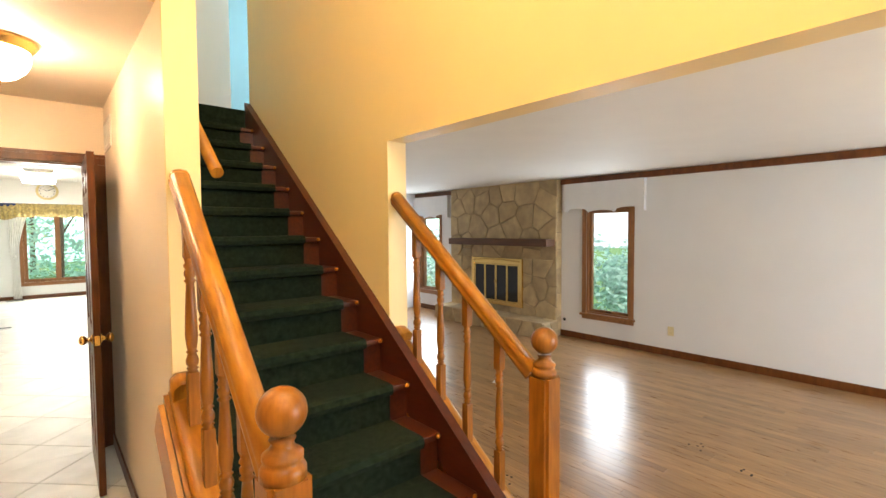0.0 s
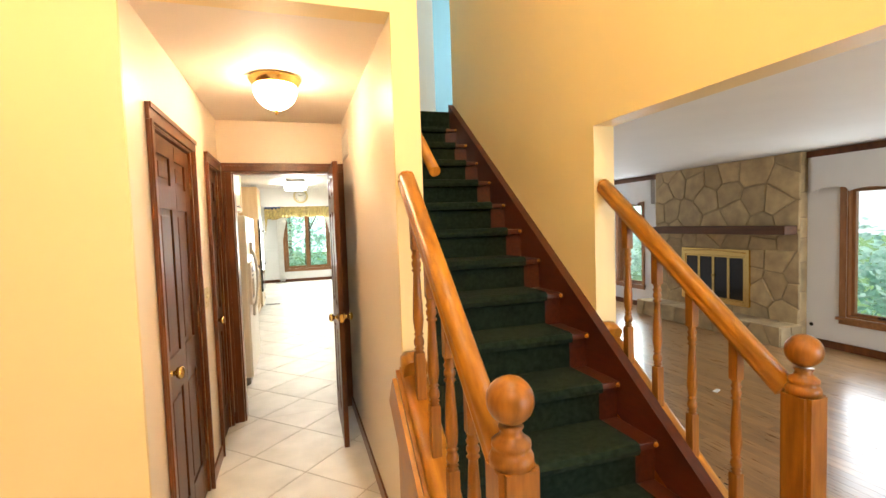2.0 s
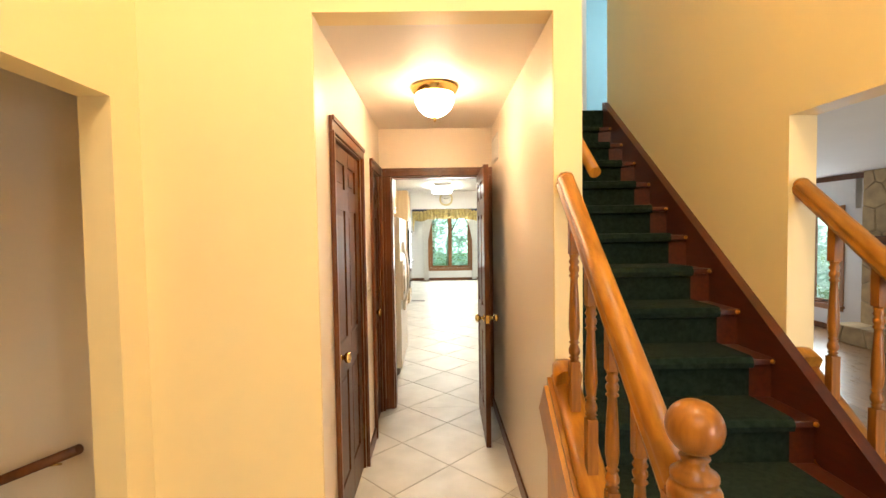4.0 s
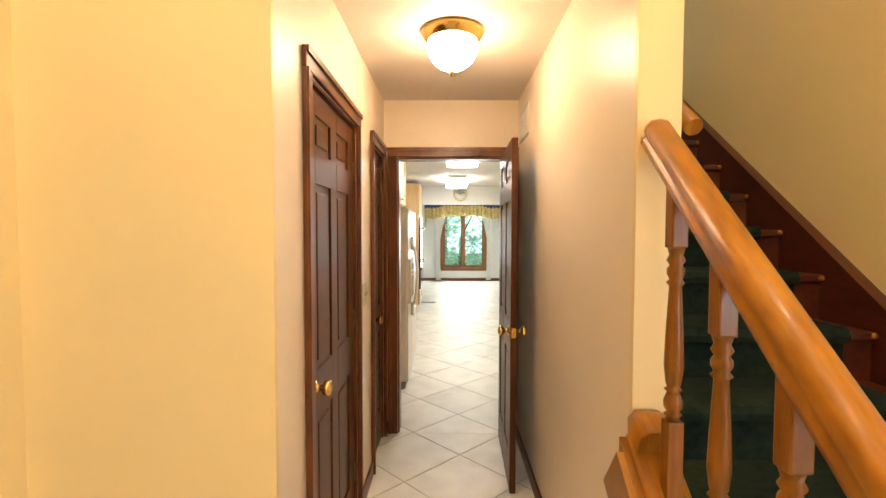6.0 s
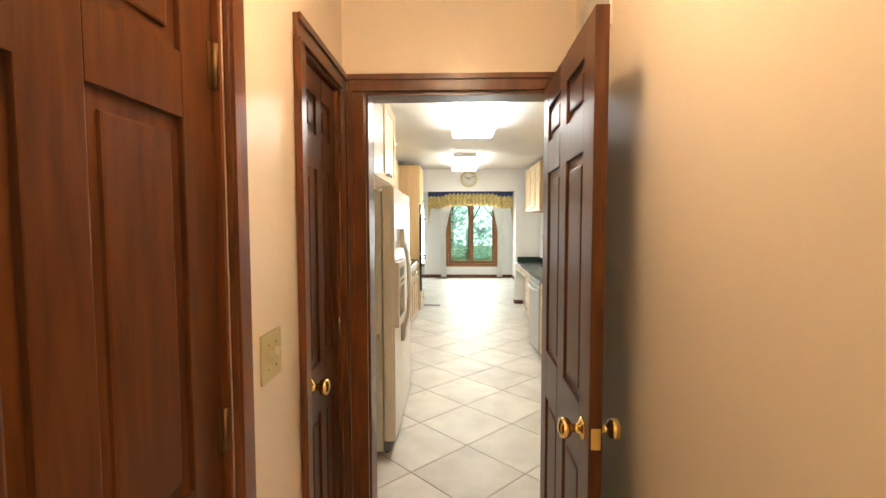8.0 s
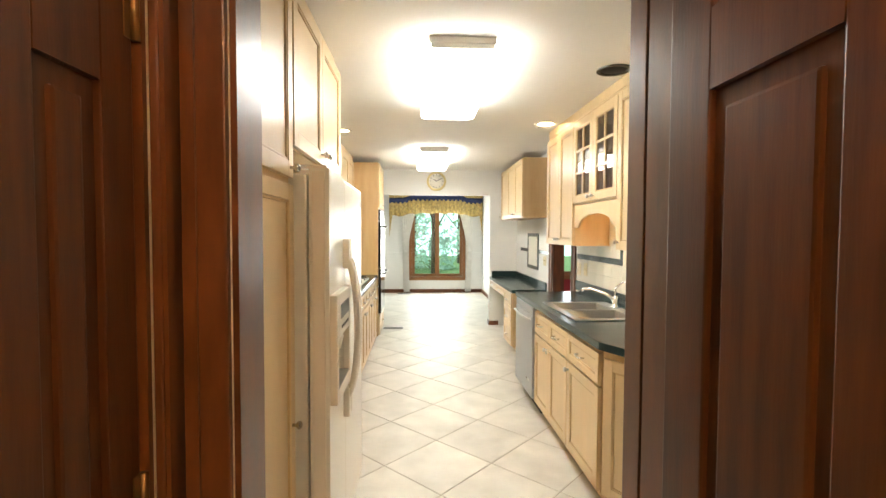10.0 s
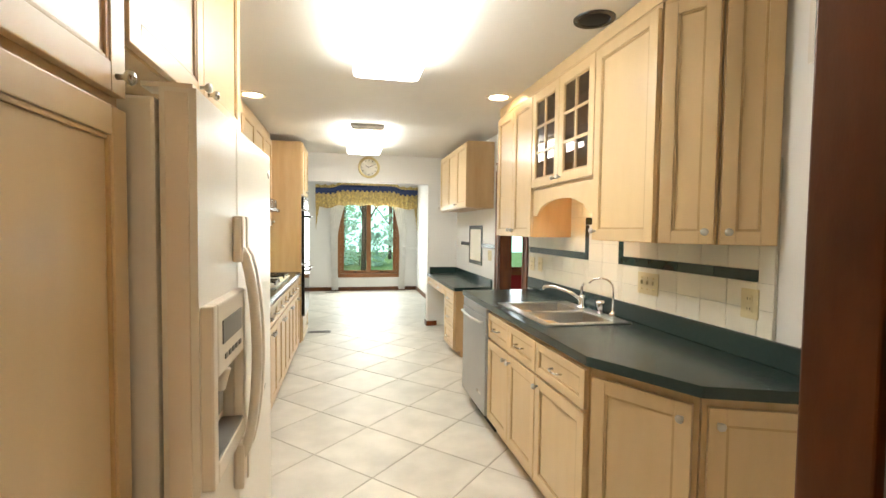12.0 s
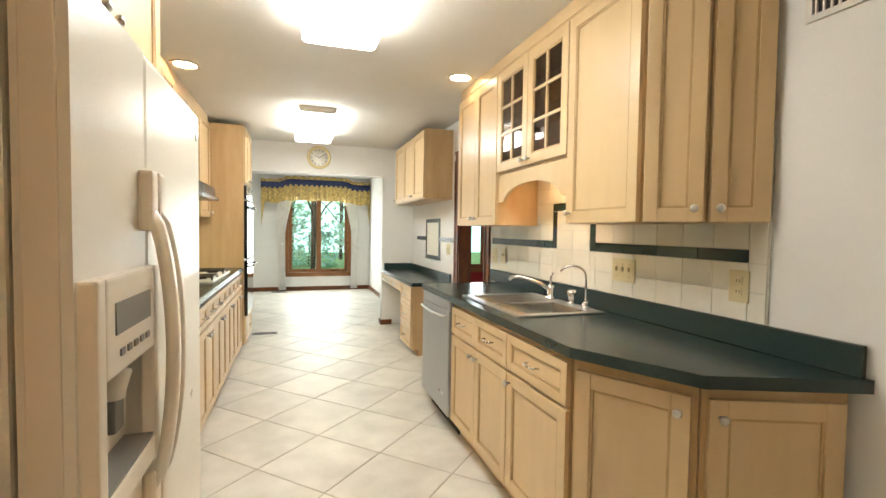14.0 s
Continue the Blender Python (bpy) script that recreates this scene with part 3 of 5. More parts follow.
def switch_plate(m, w, h, n, label, mat, outlet=False):
    t = thing("outlet" if outlet else "light_switch", m, label, "outlet" if outlet else "switch")
    part("plate", boxes((-w / 2, w / 2, -0.006, -0.0005, -h / 2, h / 2), bevel=0.002), mat, t)
    for i in range(n):
        x = (i - (n - 1) / 2) * 0.046
        if outlet:
            for z in (-0.02, 0.02):
                part("socket", boxes((x - 0.015, x + 0.015, -0.009, -0.005, z - 0.014, z + 0.014), bevel=0.002), M_IVORY, t)
                for sx in (-0.006, 0.006):
                    part("slot", boxes((x + sx - 0.0012, x + sx + 0.0012, -0.0096, -0.008, z - 0.004, z + 0.006)), M_DARK, t)
        else:
            part("toggle", boxes((x - 0.005, x + 0.005, -0.018, -0.005, -0.004, 0.016), bevel=0.002), M_IVORY, t)
            for z in (-0.03, 0.03):
                part("screw", lathe([(0.003, -0.006), (0.003, -0.0075)], 8, centre=(x, 0, z), axis="y"), M_BRASS, t)
    return t


switch_plate(pose(HALL_L, 3.955, 1.144, 0, 0, 90), 0.125, 0.125, 2, "brass switch plate with two toggles on the hall wall", M_PLATE)


def vent_grille(name, m, w, h, n, label, mat=None, dark=None):
    t = thing(name, m, label, "vent")
    part("frame", boxes((-w / 2, w / 2, -0.012, -0.001, h / 2 - 0.02, h / 2), (-w / 2, w / 2, -0.012, -0.001, -h / 2, -h / 2 + 0.02),
                        (-w / 2, -w / 2 + 0.02, -0.012, -0.001, -h / 2 + 0.02, h / 2 - 0.02), (w / 2 - 0.02, w / 2, -0.012, -0.001, -h / 2 + 0.02, h / 2 - 0.02)), mat or M_VENTW, t)
    part("backing", boxes((-w / 2 + 0.02, w / 2 - 0.02, -0.003, -0.001, -h / 2 + 0.02, h / 2 - 0.02)), M_DARK, t)
    for i in range(n):
        x = -w / 2 + 0.02 + (w - 0.04) * (i + 0.5) / n
        part("slat", boxes((x - 0.003, x + 0.003, -0.010, -0.003, -h / 2 + 0.02, h / 2 - 0.02)), mat or M_VENTW, t)
    return t


vent_grille("wall_vent", pose(HALL_R - 0.008, 4.49, 2.21, 0, 0, -90), 0.36, 0.2, 14, "white metal air vent high on the hall wall")

# ---- stairs ----
RISE, RUN, Y1 = 0.19, 0.252, 1.856
stairs = thing("staircase", pose(0, 0, 0), "red-brown wooden staircase with a dark green carpet runner", "stairs", kind="structure")
runner = thing("stair_carpet", pose(0, 0, 0), "dark green carpet runner down the wooden stairs", "carpet")
for k in range(1, 15):
    z, y = RISE * k - 0.012, Y1 + RUN * (k - 1)
    xl = 1.097 if y + RUN + 0.05 < HALL_Y0 else STAIR_L + 0.002
    part("riser", boxes((xl, STAIR_R - 0.058, y + 0.026, y + 0.045, z - RISE, z - 0.032)), M_STAIRWOOD, stairs)
    if k < 14:
        part("tread", boxes((xl, STAIR_R - 0.058, y, y + RUN + 0.044, z - 0.031, z), bevel=0.006), M_STAIRWOOD, stairs)
    x0, x1 = xl + 0.01, STAIR_R - 0.175
    prof = [(y + 0.025, z - RISE + 0.002), (y + 0.013, z - RISE + 0.004), (y + 0.013, z - 0.045), (y - 0.016, z - 0.036), (y - 0.022, z - 0.012), (y - 0.012, z + 0.012), (y + 0.01, z + 0.017),
            (y + RUN + 0.02, z + 0.014), (y + RUN + 0.024, z + 0.0015), (y + 0.006, z + 0.0015), (y - 0.0015, z - 0.006), (y - 0.0015, z - 0.028), (y + 0.025, z - 0.034)]
    if k == 14:
        prof = [(min(a, Y1 + RUN * 13 + 0.03), b) for a, b in prof]
    bm = bmesh.new()
    a = [bm.verts.new((x0, p[0], p[1])) for p in prof]
    b = [bm.verts.new((x1, p[0], p[1])) for p in prof]
    for i in range(len(prof)):
        j = (i + 1) % len(prof)
        bm.faces.new((a[i], a[j], b[j], b[i]))
    bm.faces.new(a), bm.faces.new(b)
    part("carpet_step", bm, M_CARPET, runner)
    if k < 14:
        part("stair_rod_end", lathe([(0.010, 0.0), (0.012, 0.008), (0.006, 0.016)], 10, centre=(STAIR_R - 0.075, y - 0.008, z - 0.014), axis="y"), M_OAK, stairs)


def slope_board(x0, x1, ya, za, yb, zb, drop, name, mat, parent):
    bm = bmesh.new()
    pts = [(ya, za), (yb, zb), (yb, zb - drop), (ya, max(za - drop, 0.0))]
    a = [bm.verts.new((x0, p[0], p[1])) for p in pts]
    b = [bm.verts.new((x1, p[0], p[1])) for p in pts]
    for i in range(4):
        j = (i + 1) % 4
        bm.faces.new((a[i], a[j], b[j], b[i]))
    bm.faces.new(a), bm.faces.new(b)
    return part(name, bm, mat, parent)


SL = RISE / RUN
# wall string beside the right of the steps
slope_board(STAIR_R - 0.057, STAIR_R - 0.003, Y1 - 0.1, RISE + 0.015, 5.12, RISE + 0.015 + SL * (5.12 - Y1 + 0.1), 0.55, "wall_string", M_STAIRWOOD, stairs)
slope_board(STAIR_R - 0.002, STAIR_R + 0.10, 1.87, 0.17, 2.876, 0.17 + SL * 1.006, 0.6, "outer_string", M_OAK, stairs)
slope_board(0.965, 1.095, 1.67, 0.215, 2.638, 0.215 + SL * 0.968, 0.6, "outer_string", M_OAK, stairs)
# moulded shoe rails on the strings
XR = 1.035
shoe = [(-0.05, 0.0), (0.05, 0.0), (0.056, 0.012), (0.048, 0.026), (0.03, 0.034), (-0.03, 0.034), (-0.048, 0.026), (-0.056, 0.012)]
part("shoe_rail", sweep(shoe, [(STAIR_R + 0.05, 1.87, 0.172), (STAIR_R + 0.05, 2.873, 0.172 + SL * 1.003)]), M_OAK, stairs)
part("shoe_rail", sweep(shoe, [(XR, 1.67, 0.217), (XR, 2.636, 0.217 + SL * 0.966)]), M_OAK, stairs)
part("side_skirt", sweep([(-0.012, -0.08), (0.006, -0.08), (0.006, 0.08), (-0.012, 0.08)], [(0.952, 1.67, 0.135), (0.952, 2.636, 0.135 + SL * 0.966)], smooth=False), M_OAK, stairs)
# end blocks where the shoe meets the wall
for x in (XR, STAIR_R + 0.05):
    yb, zb = (2.638, 0.99) if x < 1.5 else (2.876, 0.96)
    part("end_block", sweep([(-0.05, -0.1), (0.05, -0.1), (0.05, 0.0), (0.03, 0.02), (-0.03, 0.02), (-0.05, 0.0)], [(x, yb - 0.09, zb - 0.01), (x, yb - 0.035, zb + 0.015), (x, yb - 0.004, zb + 0.01)]), M_OAK, stairs)


def newel_post(m, top, label, base=0.0):
    t = thing("newel_post", m, label, "post", "newel posts at the stair foot")
    bm = boxes((-0.051, 0.051, -0.051, 0.051, base, top - 0.205))
    bmesh.ops.bevel(bm, geom=[e for e in bm.edges if abs(e.verts[0].co.z - e.verts[1].co.z) > 0.3], offset=0.014, segments=2, affect="EDGES")
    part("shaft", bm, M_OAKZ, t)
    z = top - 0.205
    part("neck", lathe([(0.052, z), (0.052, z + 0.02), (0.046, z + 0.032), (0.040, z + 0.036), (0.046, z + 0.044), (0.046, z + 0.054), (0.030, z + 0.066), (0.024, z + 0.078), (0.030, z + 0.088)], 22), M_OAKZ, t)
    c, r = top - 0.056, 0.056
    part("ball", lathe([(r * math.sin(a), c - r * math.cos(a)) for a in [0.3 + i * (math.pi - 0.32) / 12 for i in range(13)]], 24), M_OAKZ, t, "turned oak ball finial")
    return t


newel_post(pose(1.035, 1.67, 0), 1.21, "honey oak newel post with a ball top beside the hall")
newel_post(pose(STAIR_R + 0.05, 1.82, LR_F), 1.22, "honey oak newel post with a ball top beside the living room")

rail = [(-0.031, -0.03), (0.031, -0.03), (0.034, -0.012), (0.028, -0.004), (0.033, 0.006), (0.032, 0.02), (0.022, 0.034), (0.0, 0.039), (-0.022, 0.034), (-0.032, 0.02), (-0.033, 0.006), (-0.028, -0.004), (-0.034, -0.012)]


def baluster(m, h_lo, h_hi):
    t = thing("baluster", m, "turned honey oak baluster under the stair handrail", "baluster", "stair balusters")
    L = h_hi - h_lo
    b0, b1 = 0.19, L - 0.15
    s = 0.019
    bm = boxes((-s, s, -s, s, -0.03, b0), bevel=0.004)
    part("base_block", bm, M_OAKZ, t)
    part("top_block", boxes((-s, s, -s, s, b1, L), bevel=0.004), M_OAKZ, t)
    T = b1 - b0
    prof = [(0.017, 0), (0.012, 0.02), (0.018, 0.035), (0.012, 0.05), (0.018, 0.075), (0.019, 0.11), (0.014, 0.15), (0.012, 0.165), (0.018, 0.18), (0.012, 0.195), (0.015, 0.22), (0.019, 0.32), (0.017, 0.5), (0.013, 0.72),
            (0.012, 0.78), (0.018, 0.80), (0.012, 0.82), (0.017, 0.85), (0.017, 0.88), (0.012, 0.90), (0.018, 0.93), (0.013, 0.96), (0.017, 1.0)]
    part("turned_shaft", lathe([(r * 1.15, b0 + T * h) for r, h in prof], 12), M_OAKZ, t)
    return t


RAIL_R = ((STAIR_R + 0.05, 1.875, 0.945), (STAIR_R + 0.05, 2.865, 0.945 + 0.80 * 0.99))
RAIL_L = ((XR, 1.72, 0.985), (XR, 2.60, 0.985 + 0.865 * 0.88))
for side, (a, b) in (("hall", RAIL_L), ("living room", RAIL_R)):
    t = thing("handrail", pose(0, 0, 0), "moulded honey oak stair handrail beside the " + side, "handrail")
    d = (Vector(b) - Vector(a)).normalized()
    part("rail", sweep(rail, [a, b]), M_OAK, t)
    part("rail_end", sweep(rail, [b, Vector(b) + d * 0.015]), M_OAK, t)
for y in (2.68, 2.48, 2.28, 2.07):
    lo = 0.17 + SL * (y - 1.87) + 0.03
    baluster(pose(STAIR_R + 0.05, y, lo), lo, 0.945 + 0.80 * (y - 1.875) - 0.035)
for y in (2.49, 2.30, 2.11, 1.92):
    lo = 0.215 + SL * (y - 1.67) + 0.03
    baluster(pose(XR, y, lo), lo, 0.985 + 0.865 * (y - 1.72) - 0.038)
t = thing("wall_handrail", pose(0, 0, 0), "round honey oak handrail on the stair wall", "handrail")
part("rail", sweep(circle(0.026, 14), [(1.205, 2.75, 1.80), (1.205, 4.85, 1.80 + 0.755 * 2.10)]), M_OAK, t)
for y in (3.3, 4.4):
    z = 1.80 + 0.755 * (y - 2.75)
    part("bracket", sweep(circle(0.007, 8), [(STAIR_L, y, z - 0.06), (1.185, y, z - 0.06), (1.205, y, z - 0.02)], up=(0, 1, 0)), M_BRASS, t, "brass bracket")

# upstairs door at the head of the stairs
t = thing("upstairs_door", pose(1.45, 6.295, UP), "white painted door at the head of the stairs", "door")
part("leaf", boxes((0.0, 0.76, -0.04, -0.005, 0.01, 2.03), bevel=0.003), M_WHITE, t)
part("casing", boxes((0.765, 0.84, -0.02, -0.002, 0, 2.1), (-0.08, -0.005, -0.02, -0.002, 0, 2.1)), M_WHITE, t)
knob(t, 0.06, 0.93, -0.04, -1)
# basement handrail
t = thing("basement_handrail", pose(0, 0, 0), "round dark wooden handrail beside the basement stairs", "handrail")
part("rail", sweep(circle(0.022, 12), [(-1.06, 2.75, 0.63), (-2.0, 2.75, 0.27)]), M_TRIM, t)
part("bracket", sweep(circle(0.006, 8), [(-1.2, 2.82, 0.53), (-1.2, 2.75, 0.56)], up=(0, 0, 1)), M_BRASS, t)
# foyer ceiling fixture, out of view, added to go with the warm fill
t = thing("foyer_standin_lamp", pose(1.15, 1.3, TOP), "unseen brass ceiling lamp added high in the foyer for the warm fill", "lamp")
part("canopy", lathe([(0.08, 0.0), (0.08, -0.02), (0.02, -0.04), (0.012, -0.3), (0.05, -0.33), (0.05, -0.36)], 18), M_BRASS, t)

# ---- living room ----
def window_unit(name, m, w, h, label, mullions=0, fw=0.06, depth=0.16, mat=None, sill=True):
    """Local x across, y through the wall outwards, z up from the opening's bottom."""
    mat = mat or M_WINWOOD
    t = thing(name, m, label, "window", kind="structure")
    cw = 0.065
    bm = boxes((-cw, 0.0, -0.02, -0.002, -cw, h + cw), (w, w + cw, -0.02, -0.002, -cw, h + cw), (0.0, w, -0.02, -0.002, h, h + cw), bevel=0.003)
    part("casing", bm, mat, t)
    if sill:
        part("sill", boxes((-cw - 0.02, w + cw + 0.02, -0.05, -0.002, -0.035, -0.002), (-cw, w + cw, -0.02, -0.002, -cw - 0.02, -0.036), bevel=0.003), mat, t)
    part("jamb", boxes((0.001, 0.02, 0, depth, 0.001, h - 0.001), (w - 0.02, w - 0.001, 0, depth, 0.001, h - 0.001), (0.02, w - 0.02, 0, depth, 0.001, 0.02), (0.02, w - 0.02, 0, depth, h - 0.02, h - 0.001)), mat, t)
    n = mullions + 1
    for i in range(n):
        a, b = 0.02 + (w - 0.04) * i / n, 0.02 + (w - 0.04) * (i + 1) / n
        s = part("sash", boxes((a, a + fw, 0.05, 0.09, 0.02, h - 0.02), (b - fw, b, 0.05, 0.09, 0.02, h - 0.02), (a + fw, b - fw, 0.05, 0.09, 0.02, 0.02 + fw), (a + fw, b - fw, 0.05, 0.09, h - 0.02 - fw, h - 0.02), bevel=0.003), mat, t)
        g = part("pane", boxes((a + fw, b - fw, 0.068, 0.072, 0.02 + fw, h - 0.02 - fw)), M_GLASS, s)
        g.visible_shadow = False
        part("latch", boxes((a + (b - a) / 2 - 0.04, a + (b - a) / 2 + 0.04, 0.035, 0.05, 0.03, 0.045)), M_BLACK, s)
    return t


window_unit("window_1", pose(LR_X, WIN_A[1], WIN_Z[0], 0, 0, -90), WIN_A[1] - WIN_A[0], WIN_Z[1] - WIN_Z[0], "narrow casement window with an oak frame in the living room", fw=0.035)
window_unit("window_2", pose(LR_X, WIN_B[1], WIN_Z[0], 0, 0, -90), WIN_B[1] - WIN_B[0], WIN_Z[1] - WIN_Z[0], "narrow casement window with an oak frame beside the fireplace", fw=0.035)


def white_valance(y0, y1):
    t = thing("valance", pose(LR_X - 0.004, y1, 1.79, 0, 0, -90), "white padded valance box with a scalloped lower edge", "valance", "living room valances")
    w, h, d = y1 - y0, 0.42, 0.09
    n = 36
    bm = bmesh.new()
    lo, hi = [], []
    for i in range(n + 1):
        u = i / n
        s = 0.035 * abs(math.sin(math.pi * u * 3)) ** 0.6 - (0.03 if abs(u - 0.5) < 0.18 else 0.0)
        lo.append((w * u, 0.02 + s - 0.03 * (1 if u < 0.06 or u > 0.94 else 0)))
        hi.append((w * u, h))
    for ya in (-d, -d + 0.012):
        a = [bm.verts.new((x, ya, z)) for x, z in lo]
        b = [bm.verts.new((x, ya, z)) for x, z in hi]
        for i in range(n):
            bm.faces.new((a[i], a[i + 1], b[i + 1], b[i]))
        if ya == -d:
            a0, b0 = a, b
    for i in range(n):
        bm.faces.new((a0[i], a0[i + 1], a[i + 1], a[i]))
        bm.faces.new((b0[i], b0[i + 1], b[i + 1], b[i]))
    part("front", bm, M_VAL, t)
    part("return", boxes((0.0, 0.012, -d + 0.013, -0.001, 0.0, h)), M_VAL, t)
    part("return", boxes((w - 0.012, w, -d + 0.013, -0.001, 0.0, h)), M_VAL, t)


white_valance(3.46, 4.66)
white_valance(7.28, 8.34)
switch_plate(pose(LR_X, 3.13, 0.25, 0, 0, -90), 0.075, 0.115, 1, "ivory wall outlet in the living room", M_IVORY, True)
t = thing("gas_key_valve", pose(LR_X, 4.70, 0.18, 0, 0, -90), "small black gas valve on the wall by the hearth", "valve")
part("cap", lathe([(0.022, -0.001), (0.022, -0.01), (0.012, -0.02)], 14, axis="y"), M_BLACK, t)

# fireplace of random flagstones
FX, FY, HT = 6.48, (4.76, 7.12), 0.16
fire = thing("fireplace", pose(0, 0, 0), "tan flagstone fireplace with raised hearth reaching the ceiling", "fireplace")
IN = (5.42, 6.50, 0.28, 1.07)
part("mortar_bed", boxes((FX, LR_X - 0.002, FY[0], IN[0], LR_F, LR_C - 0.002), (FX, LR_X - 0.002, IN[1], FY[1], LR_F, LR_C - 0.002), (FX, LR_X - 0.002, IN[0], IN[1], IN[3], LR_C - 0.002), (FX, LR_X - 0.002, IN[0], IN[1], LR_F, IN[2])), M_MORTAR, fire)
part("hearth_slab", boxes((6.12, FX - 0.002, FY[0] - 0.02, FY[1] + 0.05, LR_F, HT)), M_MORTAR, fire)


def stones(x0, x1, y0, y1, n, seed, skip=None, gap=0.007):
    """Random convex cells filling a rectangle."""
    rnd = random.Random(seed)
    pts = []
    while len(pts) < n:
        c = (rnd.uniform(x0, x1), rnd.uniform(y0, y1))
        best = max(([rnd.uniform(x0, x1), rnd.uniform(y0, y1)] for _ in range(14)), key=lambda p: min([(p[0] - q[0]) ** 2 + (p[1] - q[1]) ** 2 for q in pts] or [1]))
        pts.append(tuple(best) if pts else c)
    cells = []
    for i, p in enumerate(pts):
        poly = [(x0, y0), (x1, y0), (x1, y1), (x0, y1)]
        for j, q in enumerate(pts):
            if i != j and poly:
                nx, ny = q[0] - p[0], q[1] - p[1]
                L = math.hypot(nx, ny)
                poly = clip_poly(poly, nx / L, ny / L, ((q[0] ** 2 + q[1] ** 2 - p[0] ** 2 - p[1] ** 2) / 2) / L - gap)
        if len(poly) > 2:
            cells.append(poly)
    return cells


def stone_piece(poly, d, place):
    """One dressed stone: rim slightly sunk, face proud."""
    cx, cy = sum(p[0] for p in poly) / len(poly), sum(p[1] for p in poly) / len(poly)
    bm = bmesh.new()
    rings = []
    for k, depth in ((1.0, 0.0), (1.0, d * 0.6), (0.93, d)):
        rings.append([bm.verts.new(place(cx + (x - cx) * k, cy + (y - cy) * k, depth)) for x, y in poly])
    for a, b in zip(rings, rings[1:]):
        for i in range(len(poly)):
            j = (i + 1) % len(poly)
            bm.faces.new((a[i], a[j], b[j], b[i]))
    bm.faces.new(rings[-1])
    part("stone", bm, M_STONE, fire)


rnd = random.Random(5)
for (a, b, c, d, n, seed) in ((FY[0], FY[1], IN[3] + 0.01, LR_C - 0.004, 30, 3), (FY[0], IN[0] - 0.01, HT, IN[3] + 0.01, 9, 4), (IN[1] + 0.01, FY[1], HT, IN[3] + 0.01, 8, 8), (IN[0] - 0.01, IN[1] + 0.01, HT, IN[2] - 0.005, 4, 9)):
    for poly in stones(a, b, c, d, n, seed):
        stone_piece(poly, 0.012 + rnd.random() * 0.012, lambda u, v, w: (FX - w, u, v))
for poly in stones(FY[0] - 0.02, FY[1] + 0.05, LR_F, HT, 9, 11):
    stone_piece(poly, 0.012 + rnd.random() * 0.01, lambda u, v, w: (6.12 - w, u, v))
for poly in stones(6.10, FX - 0.005, FY[0] - 0.02, FY[1] + 0.05, 8, 12):
    stone_piece(poly, 0.014, lambda u, v, w: (u, v, HT + w))
for poly in stones(6.12, FX, LR_F, HT, 3, 14):
    stone_piece(poly, 0.012, lambda u, v, w: (u, FY[0] - 0.02 - w, v))
for poly in stones(FX, LR_X - 0.004, 0.02, LR_C - 0.01, 8, 15):
    stone_piece(poly, 0.006, lambda u, v, w: (u, FY[0] - w, v))
t = thing("mantel_shelf", pose(0, 0, 0), "rough dark wooden beam mantel shelf on the fireplace", "shelf")
part("beam", boxes((6.24, FX - 0.022, 4.78, 6.94, 1.29, 1.40), bevel=0.008), M_MANTEL, t)
t = thing("fireplace_screen", pose(FX - 0.026, IN[1] + 0.03, IN[2], 0, 0, -90), "brass-framed fireplace screen with four dark glass doors", "fireplace screen")
W, H = IN[1] - IN[0] + 0.06, IN[3] - IN[2]
part("frame", boxes((0, 0.07, -0.03, 0.02, 0, H), (W - 0.07, W, -0.03, 0.02, 0, H), (0.07, W - 0.07, -0.03, 0.02, H - 0.1, H), (0.07, W - 0.07, -0.03, 0.02, 0, 0.06), bevel=0.004), M_BRASS, t)
part("arch_trim", sweep(circle(0.008, 8), [(0.05 + (W - 0.1) * i / 12, -0.034, H - 0.045 + 0.022 * math.sin(math.pi * i / 12)) for i in range(13)]), M_BRASS, t)
for i in range(4):
    a, b = 0.07 + (W - 0.14) * i / 4, 0.07 + (W - 0.14) * (i + 1) / 4
    dd = part("glass_door", boxes((a + 0.022, b - 0.022, -0.012, -0.006, 0.082, H - 0.122)), M_DARKGLASS, t, "dark glass door")
    part("door_rim", boxes((a + 0.002, a + 0.02, -0.02, 0.0, 0.062, H - 0.102), (b - 0.02, b - 0.002, -0.02, 0.0, 0.062, H - 0.102), (a + 0.02, b - 0.02, -0.02, 0.0, 0.062, 0.08), (a + 0.02, b - 0.02, -0.02, 0.0, H - 0.12, H - 0.102)), M_BRASS, dd)
    if i in (1, 2):
        part("handle", lathe([(0.008, -0.02), (0.012, -0.04)], 10, centre=(b - 0.012 if i == 1 else a + 0.012, 0, H / 2), axis="y"), M_BRASS, dd)
part("firebox", boxes((0.02, W - 0.02, 0.022, 0.09, 0.0, H)), M_DARK, t)

SCRAP, PLUGS = (4.24, 3.96), ((4.16, 1.61), (4.27, 1.97), (3.04, 2.82), (2.86, 2.59))
t = thing("paper_scrap", pose(SCRAP[0], SCRAP[1], LR_F + 0.001, 0, 0, 25), "small white paper scrap on the oak floor", "paper")
part("sheet", boxes((-0.05, 0.05, -0.02, 0.02, 0.0, 0.004)), M_VAL, t)
rnd = random.Random(31)
for cx, cy in PLUGS:
    for k in range(5):
        t = thing("floor_plug", pose(cx + rnd.uniform(-0.07, 0.07), cy + rnd.uniform(-0.05, 0.05), LR_F), "small dark round plug in the oak floor", "plug", "floor plugs")
        part("disc", lathe([(0.008, 0.0005), (0.008, 0.002)], 10), M_DARK, t)

